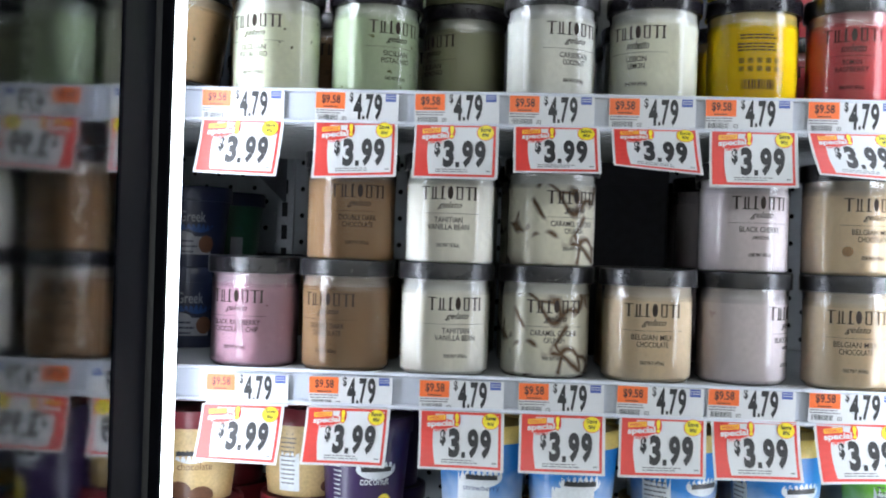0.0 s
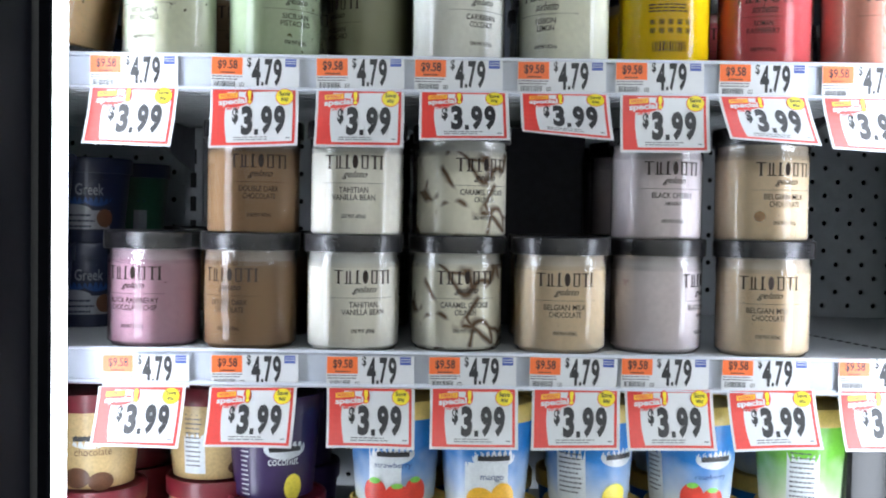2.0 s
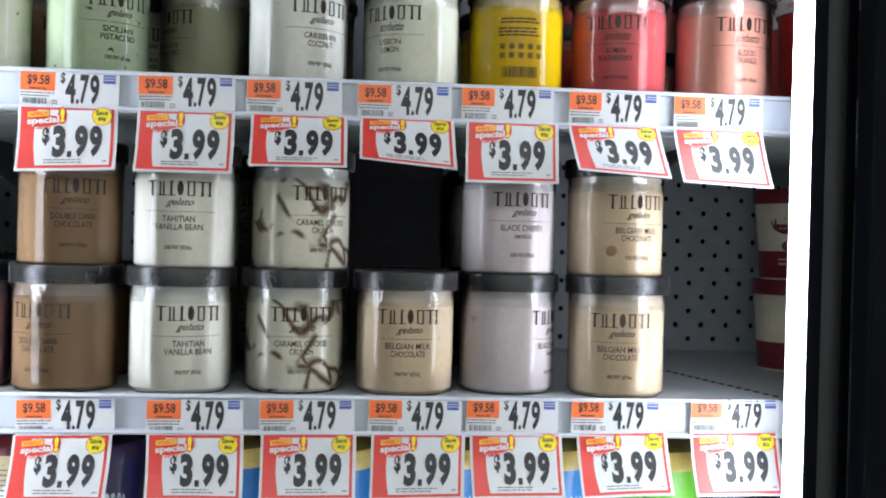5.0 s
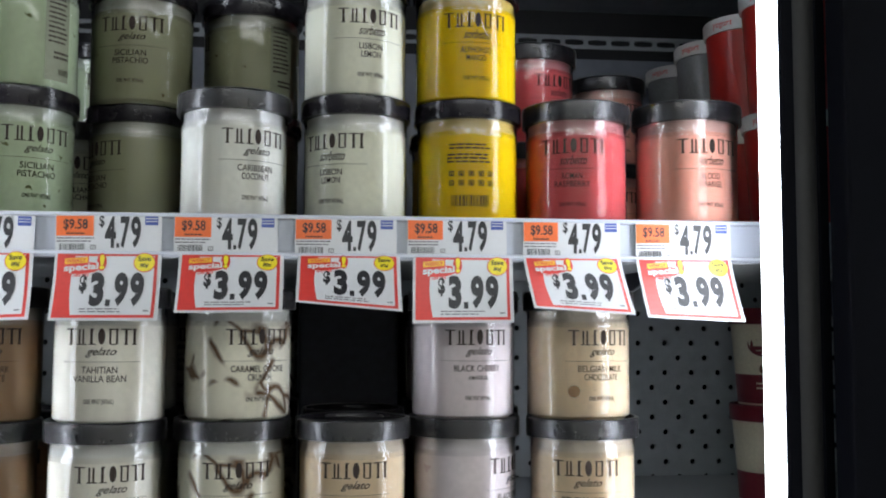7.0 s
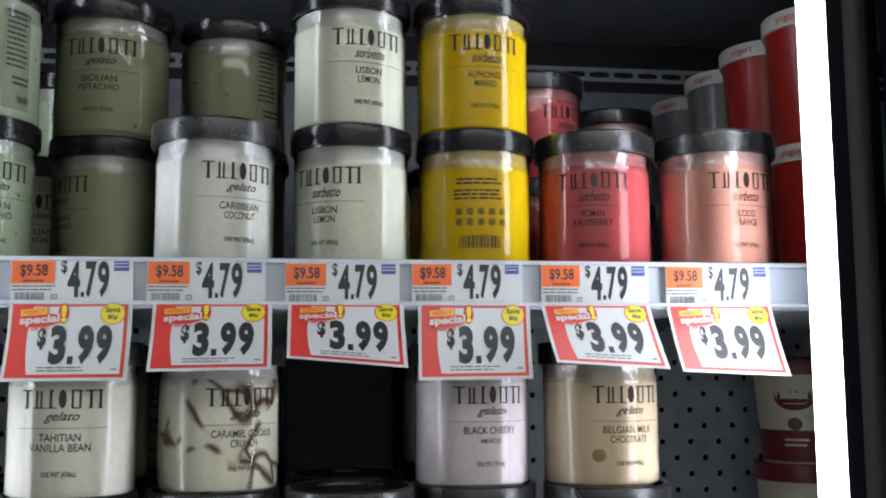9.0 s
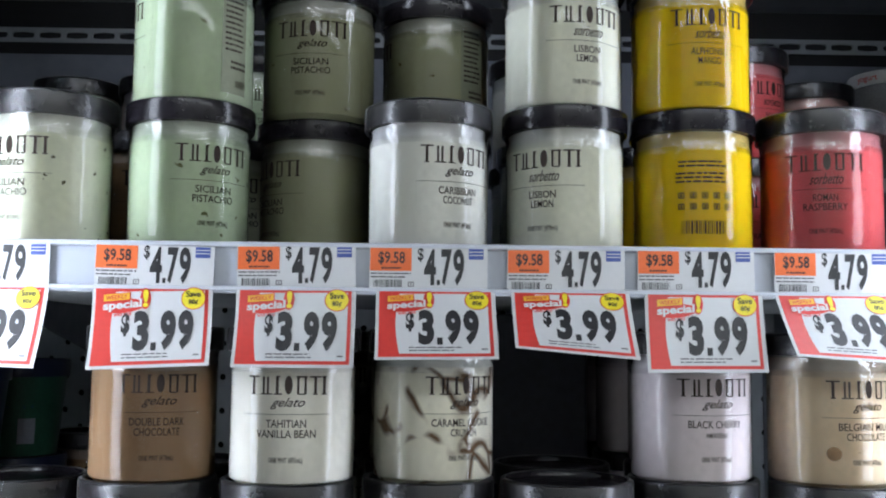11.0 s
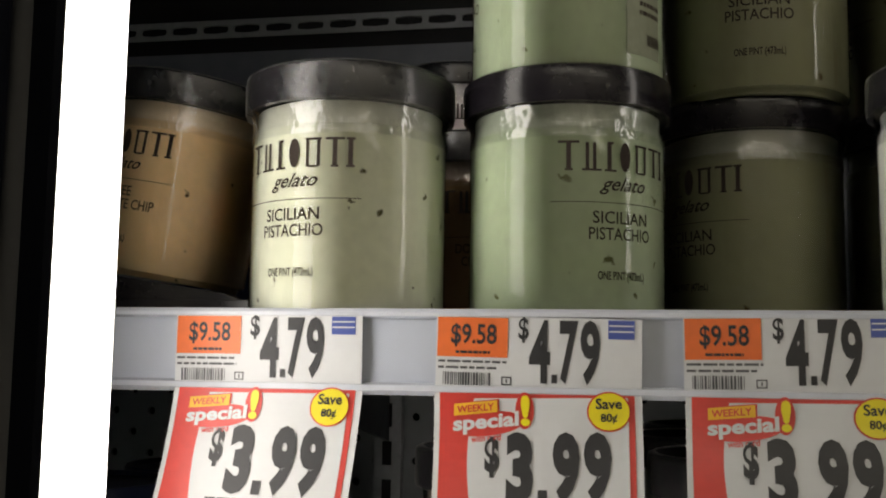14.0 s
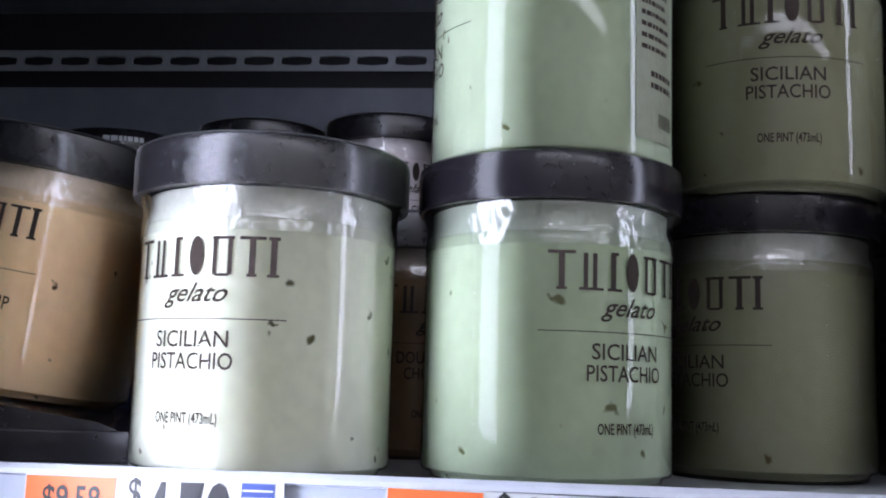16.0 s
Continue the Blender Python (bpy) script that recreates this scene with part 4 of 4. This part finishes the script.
def fruits(material, turn, shapes, label):
    out = [("fruit", disc2(dx, dz, rx, rz), 0.011, material, turn, 0.0009 + 0.0003 * k, label) for k, (dx, dz, rx, rz) in enumerate(shapes)]
    if material is C_BERRY:
        out += [("leaf", disc2(dx, dz + rz * 0.85, rx * 0.5, rz * 0.22, 10), 0.011, C_GREEN, turn, 0.0021, "green leaf") for dx, dz, rx, rz in shapes]
    return out


ROW = (
    ("cream and gold chocolate pint with burgundy lid", C_CREAM, C_BURG, -0.259, 1.020, 15, brand_oval(0) + [("flavour", words("chocolate", 0.0072, 0.034), 0.032, C_BROWN, 4, 0.0005, "brown lettering")] + fruits(C_BROWN, 0, ((-0.012, 0, 0.012, 0.010), (0.010, -0.004, 0.012, 0.009)), "chocolate chunks")),
    ("gold pint showing its white back panel", C_CREAM, C_BURG, -0.155, 1.062, 12, back_panel(-24, 3, 0.022) + fruits(C_BROWN, 34, ((0, 0, 0.008, 0.006),), "dark chunk")),
    ("deep purple coconut pint", C_PURPLE, C_PURPLE, -0.090, 1.040, 10, brand_oval(14) + [("flavour", words("coconut", 0.0070, 0.030, 0.01), 0.033, C_PALE, 12, 0.0005, "white lettering"), ("small_print", shifted(bars(12, 0.010, 0.0046, 0.0012, 8), 0, 0.05), 0.004, C_PALE, -42, 0.0005, "white small print")] + fruits(C_LEMON, 26, ((0, 0, 0.009, 0.013),), "pale fruit")),
    ("blue and white strawberry pint", C_FADE, C_GOLD, 0.028, 1.030, 0, [("panel", rect2(-0.024, 0.008, -0.03, 0.034, 6, 3), 0.036, C_PALE, 0, 0.0003, "white panel")] + brand_oval(0) + [("flavour", words("strawberry", 0.0068, 0.036), 0.034, C_BLUE, 0, 0.0008, "blue lettering")] + fruits(C_BERRY, 0, ((-0.018, 0.0, 0.012, 0.014), (0.004, -0.003, 0.012, 0.012), (0.022, 0.001, 0.011, 0.014)), "red strawberries")),
    ("blue and white mango pint", C_FADE, C_GOLD, 0.114, 1.020, -3, brand_oval(12) + [("panel", rect2(-0.022, 0.020, -0.02, 0.010, 6, 2), 0.034, C_PALE, 4, 0.0003, "white panel"), ("flavour", words("mango", 0.0062, 0.022), 0.026, C_BLUE, 10, 0.0006, "blue lettering")] + fruits(C_MANGO, 8, ((-0.010, -0.002, 0.013, 0.012), (0.012, 0.0, 0.012, 0.014)), "orange fruit")),
    ("blue pint with a white back panel", C_FADE, C_GOLD, 0.213, 1.030, -8, back_panel(-24, 5) + brand_oval(44) + fruits(C_LEMON, 38, ((0, 0, 0.013, 0.012),), "yellow fruit")),
    ("blue and white raspberry pint", C_FADE, C_GOLD, 0.310, 1.030, -14, back_panel(-52, 6, 0.022) + brand_oval(36) + [("flavour", words("raspberry", 0.0062, 0.032), 0.028, C_BLUE, 30, 0.0006, "blue lettering")] + fruits(C_BERRY, 18, ((-0.010, 0.002, 0.011, 0.013), (0.010, -0.002, 0.012, 0.012)), "red raspberries")),
    ("green and white pint showing its back panel", C_GREENFADE, C_GOLD, 0.416, 1.030, -16, back_panel(0, 7)),
)
for lab, cup, lid, x, y, turn, decor in ROW:
    x, y = 0.048 + (x - 0.048) * 1.022, y + 0.024
    low = 0.0925 if lid is C_GOLD or lid is C_PURPLE else 0.1045
    pint(lab, cup, lid, x, y, BOTTOM + low + 0.0003, turn, "paper pints on the bottom shelf", h=0.098 if low < 0.1 else 0.090, decor=decor)
    pint("paper pint with burgundy lid, lower layer" if lid in (C_BURG, C_PURPLE) else "paper pint with gold lid, lower layer", cup, C_BURG if lid in (C_BURG, C_PURPLE) else C_GOLD, x + 0.004, y - 0.004, BOTTOM, turn, "paper pints on the bottom shelf", h=low)

# a second row stands close behind the first
for lab, cup, lid, x, y, turn, decor in ROW:
    for k in range(2):
        pint("paper pint in the row behind the front pints", C_BURG if lid is C_BURG else C_PURPLE if lid is C_PURPLE else C_FADE, lid, 0.048 + (x - 0.048) * 1.022 + 0.006, y + 0.128, BOTTOM + k * 0.0985, turn, "paper pints on the bottom shelf", h=0.098)

bag = thing("wrapped_carton", 0.502, 1.050, BOTTOM, "black glossy carton with a small white flower", "carton", rz=-6)
part("body", box(-0.044, 0.044, -0.035, 0.040, 0, 0.160, 0.006), C_BLACKBAG, bag)
for k in range(5):
    g = disc2(0.0035 * math.cos(k * 1.257), 0.0035 * math.sin(k * 1.257), 0.0028, 0.0028, 10)
    part("petal", ([(p[0] + 0.024, -0.0356 - 0.0002 * k, p[1] + 0.128) for p in g[0]], g[1]), C_PALE, bag, "white petal")

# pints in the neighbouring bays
# dimmed copy of the white print: this bay's shade is in the tone
C_DIMWHITE = paint("white print dimmed for shade", (0.27, 0.28, 0.31))
GREEK = [("panel", join(disc2(-0.012, 0, 0.016, 0.013), disc2(0.010, -0.001, 0.018, 0.014)), 0.054, C_BLUE, 0, 0.0003, "blue panel"), ("flavour", words("Greek", 0.0125, 0.030, 0.01), 0.051, C_DIMWHITE, 2, 0.0006, "white lettering"),
         ("arc", stepped_bar(0.046, 0.007), 0.0715, C_DIMWHITE, 0, 0.0006, "white bars"), ("cloud", join(disc2(-0.016, 0, 0.020, 0.007), rect2(-0.034, 0.024, -0.020, 0.0005, 10, 2)), 0.034, C_DIMWHITE, 0, 0.0006, "white cloud"),
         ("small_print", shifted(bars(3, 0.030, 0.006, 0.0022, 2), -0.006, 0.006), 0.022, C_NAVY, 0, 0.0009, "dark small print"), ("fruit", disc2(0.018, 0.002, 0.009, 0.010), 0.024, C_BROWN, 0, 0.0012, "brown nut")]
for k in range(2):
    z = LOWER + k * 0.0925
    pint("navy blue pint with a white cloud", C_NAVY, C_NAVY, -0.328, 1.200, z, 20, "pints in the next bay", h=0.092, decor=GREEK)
    pint("dark green pint with a blue panel", C_TEAL, C_NAVY, -0.318, 1.320, z, 20, "pints in the next bay", h=0.092, decor=[("panel", rect2(-0.022, 0.022, -0.012, 0.012, 6, 2), 0.058, C_BLUE, 0, 0.0003, "blue panel"), ("label", rect2(-0.008, 0.008, -0.012, 0.012, 3, 2), 0.024, C_DIMWHITE, 14, 0.0004, "white label")])
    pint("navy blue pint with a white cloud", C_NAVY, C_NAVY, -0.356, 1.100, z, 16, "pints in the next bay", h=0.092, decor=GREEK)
    pint("ivory pint with burgundy band and lid", C_IVORY, C_BURG, 0.641, 1.245, LOWER + k * 0.102, (-128, -36)[k], "pints in the next bay", h=0.102, decor=[
        ("band", rect2(-0.12, 0.12, 0, 0.030, 72, 2), 0.002, C_BURG, 0, 0.0003, "burgundy band"), ("oval", disc2(0, 0, 0.020, 0.013), 0.064, C_BURG, 0, 0.0004, "burgundy oval"),
        ("name_bar", join(rect2(-0.013, 0.013, -0.004, 0.002, 4, 1), rect2(-0.010, 0.012, -0.009, -0.0082, 4, 1)), 0.066, C_IVORY, 0, 0.0007, "ivory bars"), ("picture", disc2(0, 0, 0.007, 0.006), 0.038, C_BROWN, 0, 0.0004, "brown scoop"), ("small_print", bars(2, 0.024, 0.005, 0.002, 4), 0.022, C_IVORY, 2, 0.0006, "ivory small print")])
    for y, cup in ((1.115, C_SCARLET), (1.212, C_SCARLET), (1.308, C_GREY), (1.418, C_GREY)):
        pint("red cup with a white lettered lid" if cup is C_SCARLET else "grey cup with a white lettered lid", cup, C_WHITE, 0.603, y, UPPER + k * 0.1205, -30, "frozen yogurt cups", h=0.120, r0=0.036, r1=0.0425, lid_h=0.014,
             lid_decor=[("lettering", words("yogurt", 0.0075, 0.024, 0.01), 0.1075, C_RINK, -26, 0.0004, "red lettering"), ("lettering", words("yogurt", 0.0075, 0.024, 0.01), 0.1075, C_RINK, 30, 0.0004, "red lettering")])

# unlettered dark pints far back beside the upright
for k in range(2):
    pint("dark pint with a black lid and pale small print", C_NAVY, M_LID, -0.397, 1.385, UPPER + k * 0.1005, 18, "dark pints at the back", h=0.100, r1=0.0445,
         lid_decor=[("small_print", bars(1, 0.030, 0.004, 0.0035, 12), 0.0910, C_PALE, 4, 0.0004, "pale small print")])
